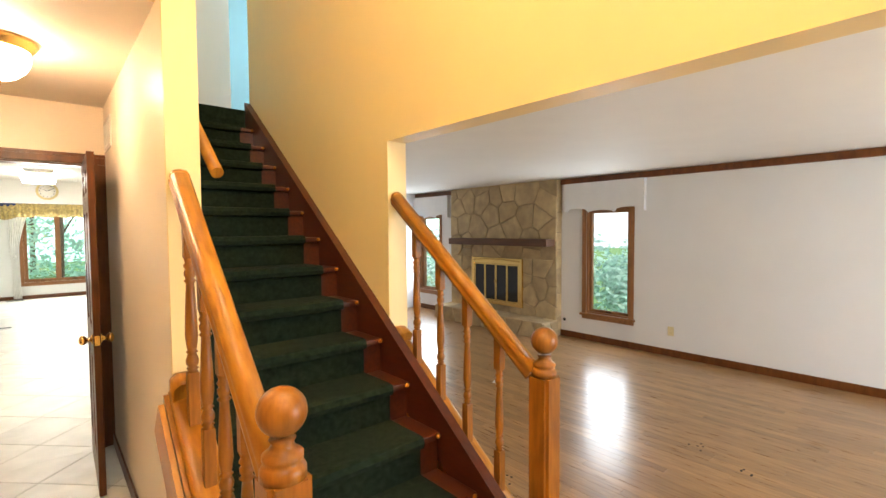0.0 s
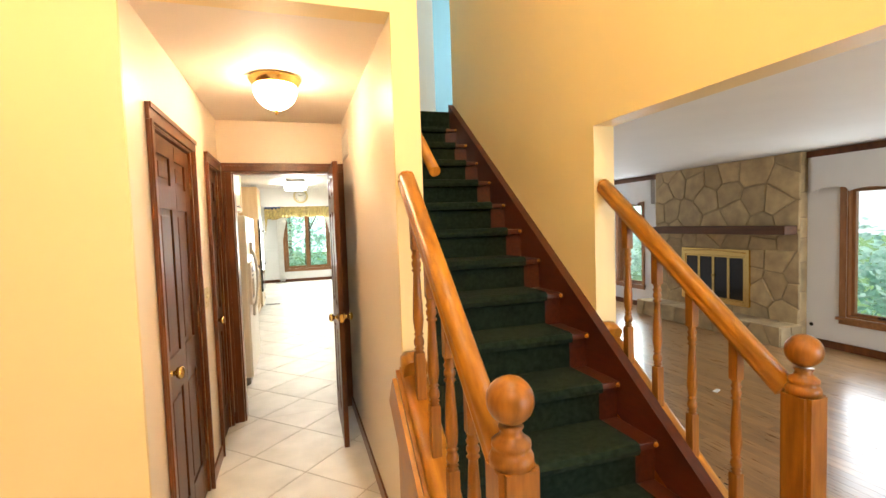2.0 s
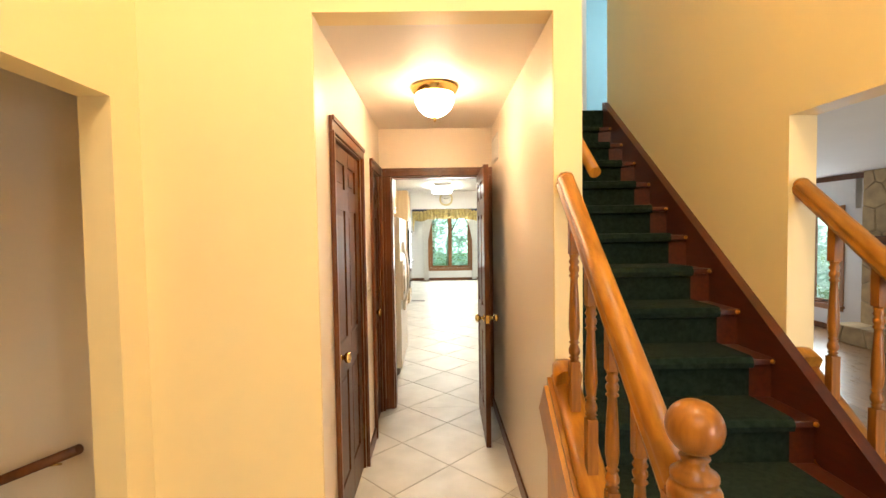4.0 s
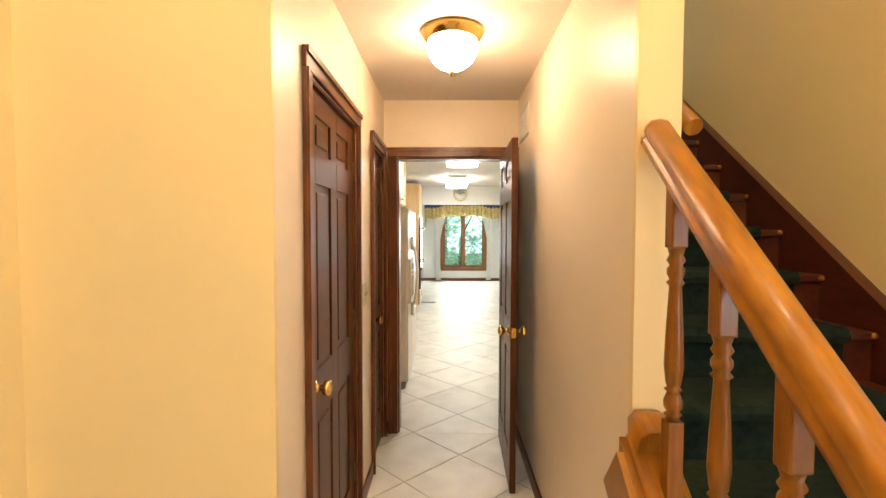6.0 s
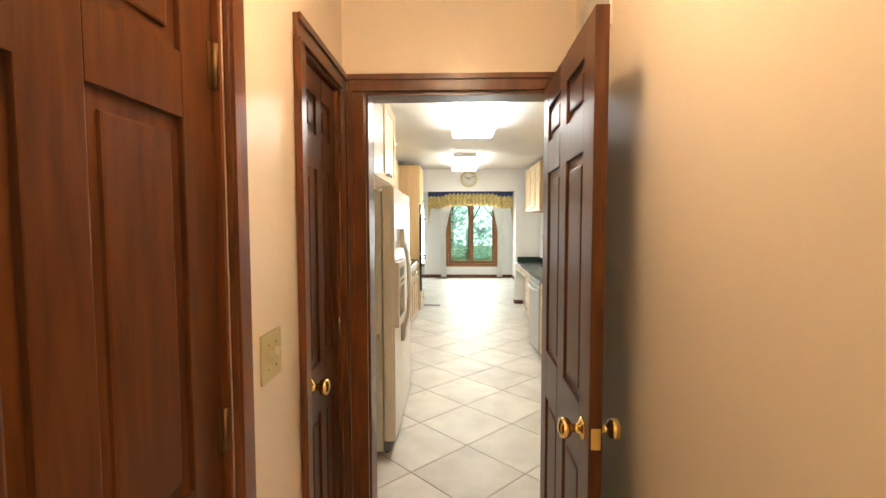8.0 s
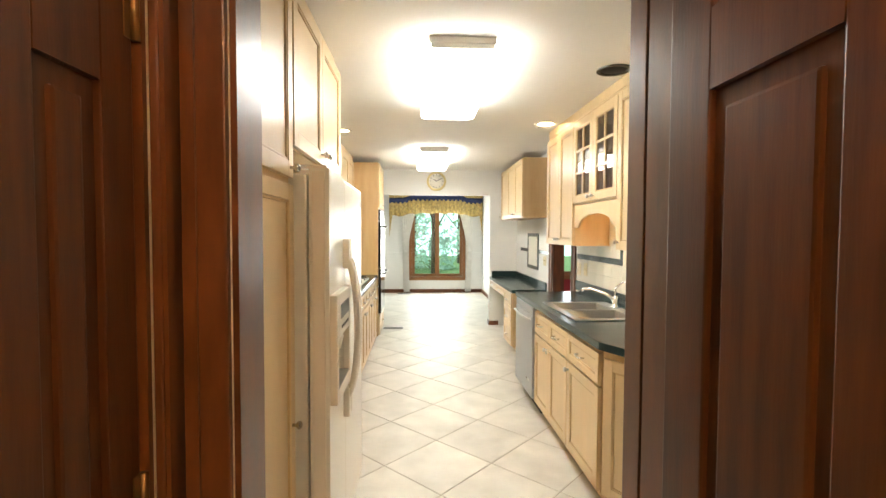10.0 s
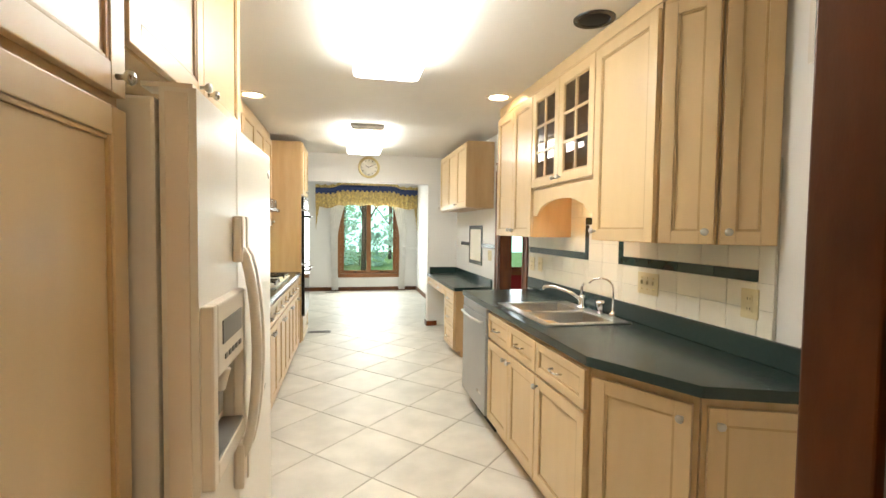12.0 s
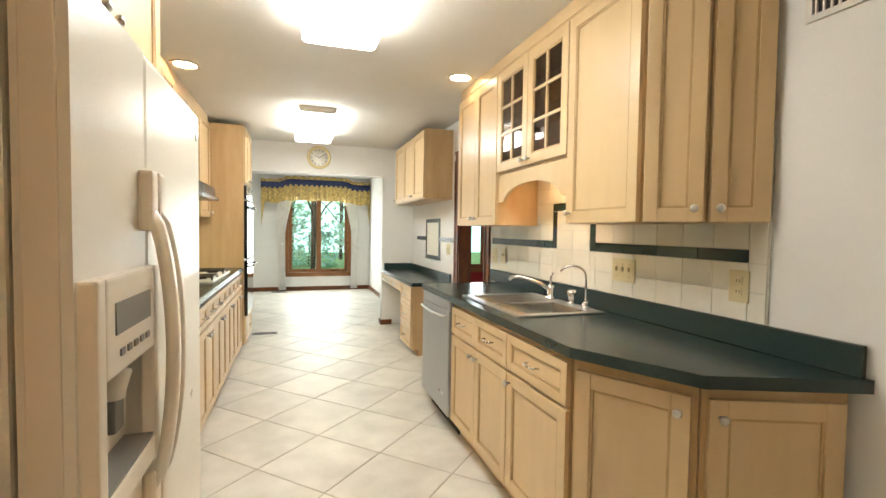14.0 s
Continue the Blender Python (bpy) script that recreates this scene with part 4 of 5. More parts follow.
# ---- kitchen cabinets ----
def cab_knob(parent, x, z, y=-0.02):
    part("knob", lathe([(0.006, y), (0.005, y - 0.012), (0.012, y - 0.018), (0.015, y - 0.025), (0.011, y - 0.032), (0.003, y - 0.034)], 12, centre=(x, 0, z), axis="y"), M_NICKEL, parent, "satin nickel knob")


def pull(parent, x, z, y=-0.02):
    bm = sweep(circle(0.0045, 8), [(x - 0.045, y, z), (x - 0.045, y - 0.02, z), (x - 0.03, y - 0.027, z - 0.002), (x, y - 0.028, z - 0.004), (x + 0.03, y - 0.027, z - 0.002), (x + 0.045, y - 0.02, z), (x + 0.045, y, z)])
    part("pull", bm, M_NICKEL, parent, "satin nickel bow pull")


def cab_front(parent, name, x0, x1, z0, z1, knob_at=None, pull_at=None, stile=0.055, glass=False, grid=(2, 3)):
    """A framed door or drawer front with a beaded, sunk panel, in the unit's local frame."""
    g = 0.0025
    x0, x1, z0, z1 = x0 + g, x1 - g, z0 + g, z1 - g
    s = min(stile, (z1 - z0) * 0.27)
    b = 0.010
    bead = boxes((x0 + s, x0 + s + b, -0.0165, -0.003, z0 + s, z1 - s), (x1 - s - b, x1 - s, -0.0165, -0.003, z0 + s, z1 - s), (x0 + s + b, x1 - s - b, -0.016, -0.003, z0 + s, z0 + s + b), (x0 + s + b, x1 - s - b, -0.016, -0.003, z1 - s - b, z1 - s), bevel=0.003)
    if glass:
        d = part(name, bead, M_BEAD, parent)
    else:
        d = part(name, boxes((x0 + s + b, x1 - s - b, -0.0105, -0.003, z0 + s + b, z1 - s - b)), M_CAB, parent)
        part("bead", bead, M_BEAD, d)
    for u0, u1 in ((x0, x0 + s), (x1 - s, x1)):
        part("stile", boxes((u0, u1, -0.02, -0.001, z0, z1), bevel=0.0025), M_CAB, d)
    for v0, v1 in ((z0, z0 + s), (z1 - s, z1)):
        part("rail", boxes((x0 + s, x1 - s, -0.0198, -0.001, v0, v1), bevel=0.0025), M_CAB, d)
    if glass:
        nx, nz = grid
        gx0, gx1, gz0, gz1 = x0 + s + b, x1 - s - b, z0 + s + b, z1 - s - b
        for i in range(1, nx):
            x = gx0 + (gx1 - gx0) * i / nx
            part("muntin", boxes((x - 0.008, x + 0.008, -0.018, -0.003, gz0, gz1)), M_CAB, d)
        for i in range(1, nz):
            z = gz0 + (gz1 - gz0) * i / nz
            part("muntin", boxes((gx0, gx1, -0.0175, -0.0035, z - 0.008, z + 0.008)), M_CAB, d)
        for i in range(nx):
            for j in range(nz):
                a, c = gx0 + (gx1 - gx0) * i / nx, gz0 + (gz1 - gz0) * j / nz
                part("pane", boxes((a + 0.002, a + (gx1 - gx0) / nx - 0.002, -0.009, -0.006, c + 0.002, c + (gz1 - gz0) / nz - 0.002)), M_CABGLASS, d)
    if knob_at:
        cab_knob(d, *knob_at)
    if pull_at:
        pull(d, *pull_at)
    return d


def carcass(t, w, d, z0, z1, toe=False, mat=None, hollow=False):
    if hollow:
        bm = boxes((0, 0.02, 0, d, z0, z1), (w - 0.02, w, 0, d, z0, z1), (0.02, w - 0.02, d - 0.02, d, z0, z1), (0.02, w - 0.02, 0, d - 0.02, z0, z0 + 0.02), (0.02, w - 0.02, 0, d - 0.02, z1 - 0.02, z1), (0.02, w - 0.02, 0.03, d - 0.02, (z0 + z1) / 2 - 0.008, (z0 + z1) / 2 + 0.008))
    else:
        bm = boxes((0, w, 0, d, z0, z1))
    part("body", bm, mat or M_CABSIDE, t)
    if toe:
        part("toe_kick", boxes((0, w, 0.06, d, 0, z0 - 0.001)), M_CABSIDE, t)


BASE, WALLCAB = "maple base cabinet with framed doors under the dark counter", "maple wall cabinet with framed doors and nickel knobs"
XB, XU = 1.40, 1.71
ZT = 0.868
# right run: far to near. Local x goes towards -y.
t = thing("sink_cabinet", pose(XB, 7.57, 0, 0, 0, -90), "maple sink base cabinet with two doors and two drawer fronts", "cabinet")
carcass(t, 0.80, 0.25, 0.10, ZT, True)
for a, b in ((0.0, 0.40), (0.40, 0.80)):
    cab_front(t, "drawer_front", a, b, 0.675, 0.845, pull_at=((a + b) / 2, 0.762), stile=0.04)
    cab_front(t, "door", a, b, 0.115, 0.665, knob_at=(b - 0.035 if a == 0 else a + 0.035, 0.62))
t = thing("drawer_cabinet", pose(XB, 6.765, 0, 0, 0, -90), "maple base cabinet with one drawer over one door", "cabinet")
carcass(t, 0.50, 0.6, 0.10, ZT, True)
cab_front(t, "drawer_front", 0.0, 0.50, 0.675, 0.845, pull_at=(0.25, 0.762), stile=0.04)
cab_front(t, "door", 0.0, 0.50, 0.115, 0.665, knob_at=(0.035, 0.62))
P = [(1.40, 6.255), (1.60, 5.89), (2.0, 5.735)]
for i, (kx, nm) in enumerate(((-1, "maple angled base cabinet with one tall door"), (1, "maple end cabinet angled towards the wall"))):
    a, b = P[i], P[i + 1]
    w = math.hypot(b[0] - a[0], b[1] - a[1])
    t = thing("angled_cabinet", pose(a[0], a[1], 0, 0, 0, math.degrees(math.atan2(b[1] - a[1], b[0] - a[0]))), nm, "cabinet")
    part("face_frame", boxes((0.004, w - 0.004, 0.0, 0.02, 0.10, ZT)), M_CABSIDE, t)
    part("toe_kick", boxes((0.02, w - 0.02, 0.05, 0.07, 0, 0.10)), M_CABSIDE, t)
    cab_front(t, "door", 0.018, w - 0.018, 0.115, 0.83, knob_at=(w - 0.05 if kx < 0 else 0.05, 0.775))
# dishwasher
t = thing("dishwasher", pose(XB - 0.005, 8.205, 0, 0, 0, -90), "grey steel dishwasher under the counter", "dishwasher")
part("body", boxes((0.004, 0.625, 0.0, 0.6, 0.10, 0.865)), M_GREY, t)
part("door", boxes((0.004, 0.625, -0.03, -0.001, 0.12, 0.80), bevel=0.006), M_DISHW, t, "brushed grey door")
part("control_panel", boxes((0.004, 0.625, -0.026, -0.001, 0.805, 0.864), bevel=0.004), M_DISHW, t)
part("handle", sweep(circle(0.009, 10), [(0.06, -0.03, 0.765), (0.06, -0.055, 0.765), (0.31, -0.06, 0.755), (0.57, -0.055, 0.765), (0.57, -0.03, 0.765)]), M_STEEL, t)
part("badge", boxes((0.43, 0.53, -0.0315, -0.030, 0.235, 0.25)), M_NICKEL, t)
part("toe_kick", boxes((0.004, 0.625, 0.05, 0.06, 0.0, 0.1)), M_BLACK, t)

# worktop with the sink cut out
SK = (1.455, 1.928, 6.80, 7.53)
ct = thing("kitchen_worktop", pose(0, 0, 0), "dark green laminate worktop holding a steel double sink", "worktop")
bm = slab([(1.37, 8.24), (1.37, SK[3]), (2.007, SK[3]), (2.007, 8.24)], ZT + 0.002, 0.91)
slab([(1.37, SK[3]), (1.37, SK[2]), (SK[0], SK[2]), (SK[0], SK[3])], ZT + 0.002, 0.91, bm)
slab([(SK[1], SK[3]), (SK[1], SK[2]), (2.007, SK[2]), (2.007, SK[3])], ZT + 0.002, 0.91, bm)
slab([(1.37, SK[2]), (1.37, 6.235), (1.565, 5.845), (2.007, 5.68), (2.007, SK[2])], ZT + 0.002, 0.91, bm)
part("top", bm, M_COUNTER, ct)
edge = [(0.0, 0.0), (0.012, 0.004), (0.012, 0.016), (0.006, 0.022), (0.006, 0.030), (0.0, 0.036)]
part("edge_band", sweep(edge, [(1.369, 8.24, ZT + 0.003), (1.369, 6.235, ZT + 0.003)][::-1], smooth=False), M_COUNTER, ct)
for a, b in (((1.369, 6.235), (1.564, 5.844)), ((1.564, 5.844), (2.006, 5.679))):
    part("edge_band", sweep(edge, [(*b, ZT + 0.003), (*a, ZT + 0.003)], smooth=False), M_COUNTER, ct)
part("backsplash_lip", boxes((1.985, 2.007, 5.70, 8.36, 0.911, 1.005), bevel=0.004), M_COUNTER, ct)
# sink
t = thing("sink", pose(0, 0, 0), "stainless steel double-bowl sink set in the worktop", "sink")
cx = (SK[2] + SK[3]) / 2
holes = [(SK[2] + 0.035, cx - 0.018), (cx + 0.018, SK[3] - 0.035)]
x0, x1 = SK[0] + 0.035, SK[1] - 0.075
rows = [(SK[0] - 0.015, x0, SK[2] - 0.015, SK[3] + 0.015), (x1, SK[1] + 0.015, SK[2] - 0.015, SK[3] + 0.015), (x0, x1, SK[2] - 0.015, holes[0][0]), (x0, x1, holes[0][1], holes[1][0]), (x0, x1, holes[1][1], SK[3] + 0.015)]
part("rim", boxes(*[(*r, 0.911, 0.917) for r in rows]), M_STEEL, t)
for y0, y1 in holes:
    th = 0.004
    part("bowl", boxes((x0, x1, y0, y1, 0.735, 0.74), (x0, x0 + th, y0, y1, 0.74, 0.9105), (x1 - th, x1, y0, y1, 0.74, 0.9105), (x0 + th, x1 - th, y0, y0 + th, 0.74, 0.9105), (x0 + th, x1 - th, y1 - th, y1, 0.74, 0.9105)), M_STEEL, t)
    part("drain", lathe([(0.045, 0.7405), (0.04, 0.743), (0.03, 0.7415)], 18, centre=((x0 + x1) / 2, (y0 + y1) / 2, 0)), M_CHROME, t)
t = thing("kitchen_tap", pose(1.90, 7.25, 0.917), "chrome kitchen tap with a lever and long spout", "tap")
part("base", lathe([(0.035, 0), (0.03, 0.012), (0.02, 0.02), (0.022, 0.07), (0.016, 0.085)], 18), M_CHROME, t)
part("spout", sweep(circle(0.011, 10), [(0, 0, 0.05), (-0.05, 0.05, 0.095), (-0.13, 0.13, 0.125), (-0.175, 0.175, 0.12), (-0.185, 0.185, 0.1)]), M_CHROME, t)
part("lever", sweep(circle(0.009, 10), [(0, 0, 0.085), (0.0, 0.005, 0.13), (0.01, -0.01, 0.16)], up=(1, 0, 0)), M_CHROME, t)
t = thing("spray_hose", pose(1.90, 7.03, 0.917), "chrome side spray head on the sink rim", "tap")
part("holder", lathe([(0.022, 0), (0.02, 0.012), (0.012, 0.02)], 14), M_CHROME, t)
part("head", lathe([(0.012, 0.018), (0.02, 0.05), (0.027, 0.066), (0.022, 0.08), (0.005, 0.085)], 14), M_CHROME, t)
t = thing("filter_tap", pose(1.90, 6.90, 0.917), "thin chrome gooseneck filter tap on the sink rim", "tap")
part("base", lathe([(0.02, 0), (0.018, 0.03), (0.01, 0.04)], 14), M_CHROME, t)
part("neck", sweep(circle(0.006, 8), [(0, 0, 0.03)] + [(-0.05 + 0.05 * math.cos(a), 0.05 - 0.05 * math.cos(a), 0.17 + 0.055 * math.sin(a)) for a in [i * math.pi / 8 for i in range(8)]], up=(1, 1, 0)), M_CHROME, t)
part("lever", boxes((-0.006, 0.006, -0.03, 0.0, 0.035, 0.043)), M_CHROME, t)

# right wall cabinets, bottoms at 1.362
ZB, ZC = 1.362, 2.36
XW2 = -0.40
t = thing("wall_cabinet", pose(XU, 8.36, 0, 0, 0, -90), WALLCAB, "cabinet")
carcass(t, 0.745, 0.297, ZB, ZC)
cab_front(t, "door", 0.0, 0.372, ZB, ZC - 0.02, knob_at=(0.337, ZB + 0.05))
cab_front(t, "door", 0.372, 0.745, ZB, ZC - 0.02, knob_at=(0.407, ZB + 0.05))
t = thing("glass_wall_cabinet", pose(XU, 7.61, 0, 0, 0, -90), "maple wall cabinet with two glass-paned doors over an arched valance", "cabinet")
carcass(t, 0.82, 0.297, 1.69, ZC, hollow=True)
cab_front(t, "door", 0.0, 0.41, 1.70, ZC - 0.02, knob_at=(0.375, 1.735), glass=True)
cab_front(t, "door", 0.41, 0.82, 1.70, ZC - 0.02, knob_at=(0.445, 1.735), glass=True)
bm = bmesh.new()
n = 24
for y in (0.0, 0.02):
    lo = [bm.verts.new((0.82 * i / n, y, 1.51 + 0.10 * max(0.0, 1 - ((i / n - 0.5) / 0.40) ** 2) ** 0.5)) for i in range(n + 1)]
    hi = [bm.verts.new((0.82 * i / n, y, 1.686)) for i in range(n + 1)]
    for i in range(n):
        bm.faces.new((lo[i], lo[i + 1], hi[i + 1], hi[i]))
    if y == 0:
        lo0 = lo
for i in range(n):
    bm.faces.new((lo0[i], lo0[i + 1], lo[i + 1], lo[i]))
part("arched_valance", bm, M_CAB, t)
part("niche_light", boxes((0.23, 0.59, 0.10, 0.16, 1.672, 1.686)), glow("niche_bulb", (1.0, 0.66, 0.34), 20.0), t, "warm light strip behind the arch")
t = thing("wall_cabinet", pose(XU, 6.785, 0, 0, 0, -90), "tall-doored maple wall cabinet beside the sink", "cabinet")
carcass(t, 0.49, 0.297, ZB, ZC)
cab_front(t, "door", 0.0, 0.49, ZB, ZC - 0.02, knob_at=(0.035, ZB + 0.05))
Q = [(1.712, 6.29), (1.845, 6.115), (2.003, 5.995)]
for i in range(2):
    a, b = Q[i], Q[i + 1]
    w = math.hypot(b[0] - a[0], b[1] - a[1])
    t = thing("angled_wall_cabinet", pose(a[0], a[1], 0, 0, 0, math.degrees(math.atan2(b[1] - a[1], b[0] - a[0]))), "narrow angled maple wall cabinet at the end of the run", "cabinet")
    part("face_frame", boxes((0.003, w - 0.003, 0.0, 0.02, ZB, ZC)), M_CABSIDE, t)
    part("bottom", boxes((0.01, w - 0.01, 0.021, 0.10, ZB, ZB + 0.02)), M_CABSIDE, t)
    cab_front(t, "door", 0.006, w - 0.006, ZB, ZC - 0.02, knob_at=(w - 0.035 if i == 0 else 0.035, ZB + 0.05), stile=0.05)
t = thing("cabinet_crown", pose(0, 0, 0), "maple crown moulding along the wall cabinets", "moulding")
crown = [(0.0, -0.045), (0.018, -0.045), (0.024, -0.02), (0.044, -0.004), (0.05, 0.026), (0.0, 0.026)]
part("moulding", sweep(crown, [(XU - 0.002, 8.36, K_H - 0.03), (XU - 0.002, 6.29, K_H - 0.03), (1.84, 6.11, K_H - 0.03), (2.002, 5.985, K_H - 0.03)][::-1], smooth=False), M_CAB, t)
part("filler", boxes((XU + 0.002, 2.005, 6.33, 8.36, ZC + 0.001, K_H - 0.003)), M_CAB, t)

t = thing("cabinet_crown", pose(0, 0, 0), "maple filler strip closing the cabinets to the ceiling", "moulding")
part("filler", boxes((K_L + 0.003, XW2 - 0.002, 6.62, 9.965, 2.371, K_H - 0.003)), M_CAB, t)
t = thing("cabinet_crown", pose(0, 0, 0), "maple filler strip over the pantry and fridge cabinets", "moulding")
part("filler", boxes((K_L + 0.003, -0.03, 4.95, 6.61, 2.371, K_H - 0.003)), M_CAB, t)

# wall plates on the backsplash
switch_plate(pose(K_R - 0.012, 6.73, 1.135, 0, 0, -90), 0.165, 0.115, 3, "ivory triple switch plate on the tiled backsplash", M_IVORY)
switch_plate(pose(K_R - 0.012, 6.10, 1.13, 0, 0, -90), 0.08, 0.118, 1, "ivory outlet on the tiled backsplash", M_IVORY, True)
switch_plate(pose(K_R - 0.012, 8.29, 1.125, 0, 0, -90), 0.09, 0.115, 1, "ivory outlet by the dining doorway", M_IVORY, True)
switch_plate(pose(K_R - 0.012, 8.12, 1.13, 0, 0, -90), 0.08, 0.115, 1, "ivory switch by the dining doorway", M_IVORY)
vent_grille("wall_vent", pose(K_R, 5.60, 2.13, 0, 0, -90), 0.62, 0.26, 26, "white metal return air vent high on the kitchen wall")

# desk with upper cabinet
t = thing("desk_worktop", pose(0, 0, 0), "dark green laminate desk top with a back lip", "worktop")
part("top", slab([(1.575, 9.42), (2.005, 9.42), (2.005, 11.146), (1.575, 11.146)], 0.735, 0.775), M_COUNTER, t)
part("lip", boxes((1.985, 2.005, 9.42, 11.146, 0.776, 0.86), (1.61, 1.984, 11.128, 11.146, 0.776, 0.86)), M_COUNTER, t)
t = thing("desk_cabinet", pose(1.60, 9.95, 0, 0, 0, -90), "maple desk pedestal with three drawers", "cabinet")
carcass(t, 0.50, 0.40, 0.07, 0.732, True)
for a, b in ((0.075, 0.30), (0.30, 0.525), (0.525, 0.725)):
    cab_front(t, "drawer_front", 0.0, 0.48, a, b, pull_at=(0.24, (a + b) / 2), stile=0.04)
t = thing("desk_apron", pose(1.60, 11.14, 0, 0, 0, -90), "maple apron with two shallow drawers below the desk", "cabinet")
part("box", boxes((0.0, 1.18, 0.0, 0.39, 0.62, 0.732)), M_CABSIDE, t)
cab_front(t, "drawer_front", 0.0, 0.59, 0.62, 0.728, pull_at=(0.295, 0.675), stile=0.03)
cab_front(t, "drawer_front", 0.59, 1.18, 0.62, 0.728, pull_at=(0.885, 0.675), stile=0.03)
t = thing("desk_wall_cabinet", pose(XU, 10.82, 0, 0, 0, -90), "maple wall cabinet hung over the desk", "cabinet")
carcass(t, 1.40, 0.297, 1.65, 2.37)
for i in range(3):
    cab_front(t, "door", 0.466 * i, 0.466 * (i + 1), 1.66, 2.36, knob_at=(0.466 * i + (0.425 if i == 1 else 0.04), 1.70))
t = thing("tile_inlay", pose(K_R, 10.12, 1.22, 0, 0, -90), "white tile panel framed by dark green tiles over the desk", "tile panel")
part("field", boxes((-0.26, 0.26, -0.006, -0.001, -0.22, 0.22)), M_WTILE, t)
for r in ((-0.29, -0.245, -0.24, 0.24), (0.245, 0.29, -0.24, 0.24), (-0.244, 0.244, 0.195, 0.24), (-0.244, 0.244, -0.24, -0.195), (-0.72, -0.291, -0.02, 0.025), (0.291, 0.80, -0.02, 0.025)):
    part("dark_tile", boxes((r[0], r[1], -0.010, -0.001, r[2], r[3])), M_STRIPE, t)
switch_plate(pose(K_R, 9.53, 1.12, 0, 0, -90), 0.12, 0.115, 2, "ivory double switch plate beside the desk", M_IVORY)

# left run: local x goes towards +y
XL = -0.015
t = thing("pantry_cabinet", pose(XL, 4.95, 0, 0, 0, 90), "tall maple pantry cabinet with framed doors beside the fridge", "cabinet")
carcass(t, 0.66, 0.72, 0.10, 2.37, True)
cab_front(t, "door", 0.02, 0.655, 0.115, 1.635, knob_at=(0.615, 0.79))
cab_front(t, "door", 0.02, 0.655, 1.655, 2.36, knob_at=(0.615, 1.69))
t = thing("fridge_wall_cabinet", pose(XL, 5.62, 0, 0, 0, 90), "maple cabinet with two doors over the fridge", "cabinet")
carcass(t, 0.99, 0.72, 1.77, 2.37)
cab_front(t, "door", 0.0, 0.495, 1.775, 2.36, knob_at=(0.455, 1.82))
cab_front(t, "door", 0.495, 0.99, 1.775, 2.36, knob_at=(0.535, 1.82))
# side-by-side fridge
t = thing("fridge", pose(0.06, 5.645, 0, 0, 0, 90), "bisque side-by-side fridge with a water dispenser and bowed handles", "fridge")
part("body", boxes((0.0, 0.955, 0.02, 0.76, 0.02, 1.68), bevel=0.008), M_FRIDGE, t)
FZ = 0.35
DI = (0.008, 0.338, 0.82, 1.235)
bm = bmesh.new()
for r in ((0.0, DI[0] + 0.02, -0.06, 0.012, 0.09, 1.70), (DI[1] - 0.02, FZ - 0.003, -0.06, 0.012, 0.09, 1.70), (DI[0] + 0.02, DI[1] - 0.02, -0.06, 0.012, 0.09, DI[2] + 0.02), (DI[0] + 0.02, DI[1] - 0.02, -0.06, 0.012, DI[3] - 0.02, 1.70)):
    box(bm, *r)
fd = part("freezer_door", bm, M_FRIDGE, t)
part("fridge_door", boxes((FZ + 0.003, 0.955, -0.06, 0.012, 0.09, 1.70), bevel=0.014), M_FRIDGE, t)
part("door_edge", boxes((-0.006, 0.0, -0.045, 0.0, 0.1, 1.69), bevel=0.002), M_FRIDGE2, fd)
ds = part("dispenser", boxes((DI[0], DI[0] + 0.035, -0.088, -0.058, DI[2], DI[3]), (DI[1] - 0.035, DI[1], -0.088, -0.058, DI[2], DI[3]), (DI[0] + 0.035, DI[1] - 0.035, -0.088, -0.058, DI[3] - 0.17, DI[3]), (DI[0] + 0.035, DI[1] - 0.035, -0.088, -0.058, DI[2], DI[2] + 0.05), bevel=0.006), M_FRIDGE2, fd, "bisque dispenser surround")
part("recess", boxes((DI[0] + 0.022, DI[1] - 0.022, -0.03, -0.02, DI[2] + 0.022, DI[3] - 0.022)), M_FRIDGE2, ds)
part("display", boxes((DI[0] + 0.07, DI[1] - 0.07, -0.0905, -0.0875, DI[3] - 0.10, DI[3] - 0.045)), M_GREY, ds, "grey display strip")
for i in range(5):
    part("button", boxes((DI[0] + 0.09 + i * 0.035, DI[0] + 0.11 + i * 0.035, -0.091, -0.0875, DI[3] - 0.14, DI[3] - 0.128)), M_GREY, ds)
for x in (0.09, 0.19):
    part("paddle", boxes((x, x + 0.05, -0.05, -0.03, 0.92, 1.02), bevel=0.006), M_GREY, ds)
part("spout", lathe([(0.03, 1.05), (0.022, 1.02), (0.018, 1.0)], 14, centre=(0.165, -0.055, 0)), M_FRIDGE2, ds)
part("drip_tray", boxes((DI[0] + 0.04, DI[1] - 0.04, -0.085, -0.03, DI[2] + 0.05, DI[2] + 0.058)), M_GREY, ds)
flat = [(-0.016, -0.012), (0.016, -0.012), (0.018, 0.0), (0.012, 0.012), (-0.012, 0.012), (-0.018, 0.0)]
for x, parent in ((FZ - 0.028, fd), (FZ + 0.03, t)):
    pts = [(x, -0.065 - 0.055 * (math.sin(math.pi * i / 14) ** 0.5), 0.73 + 0.64 * i / 14) for i in range(15)]
    part("handle", sweep(flat, pts, up=(0, -1, 0)), M_FRIDGE2, parent, "bowed bisque handle")
    for z0 in (0.66, 1.31):
        part("handle_cap", boxes((x - 0.022, x + 0.022, -0.088, -0.059, z0, z0 + 0.13), bevel=0.008), M_FRIDGE2, parent)
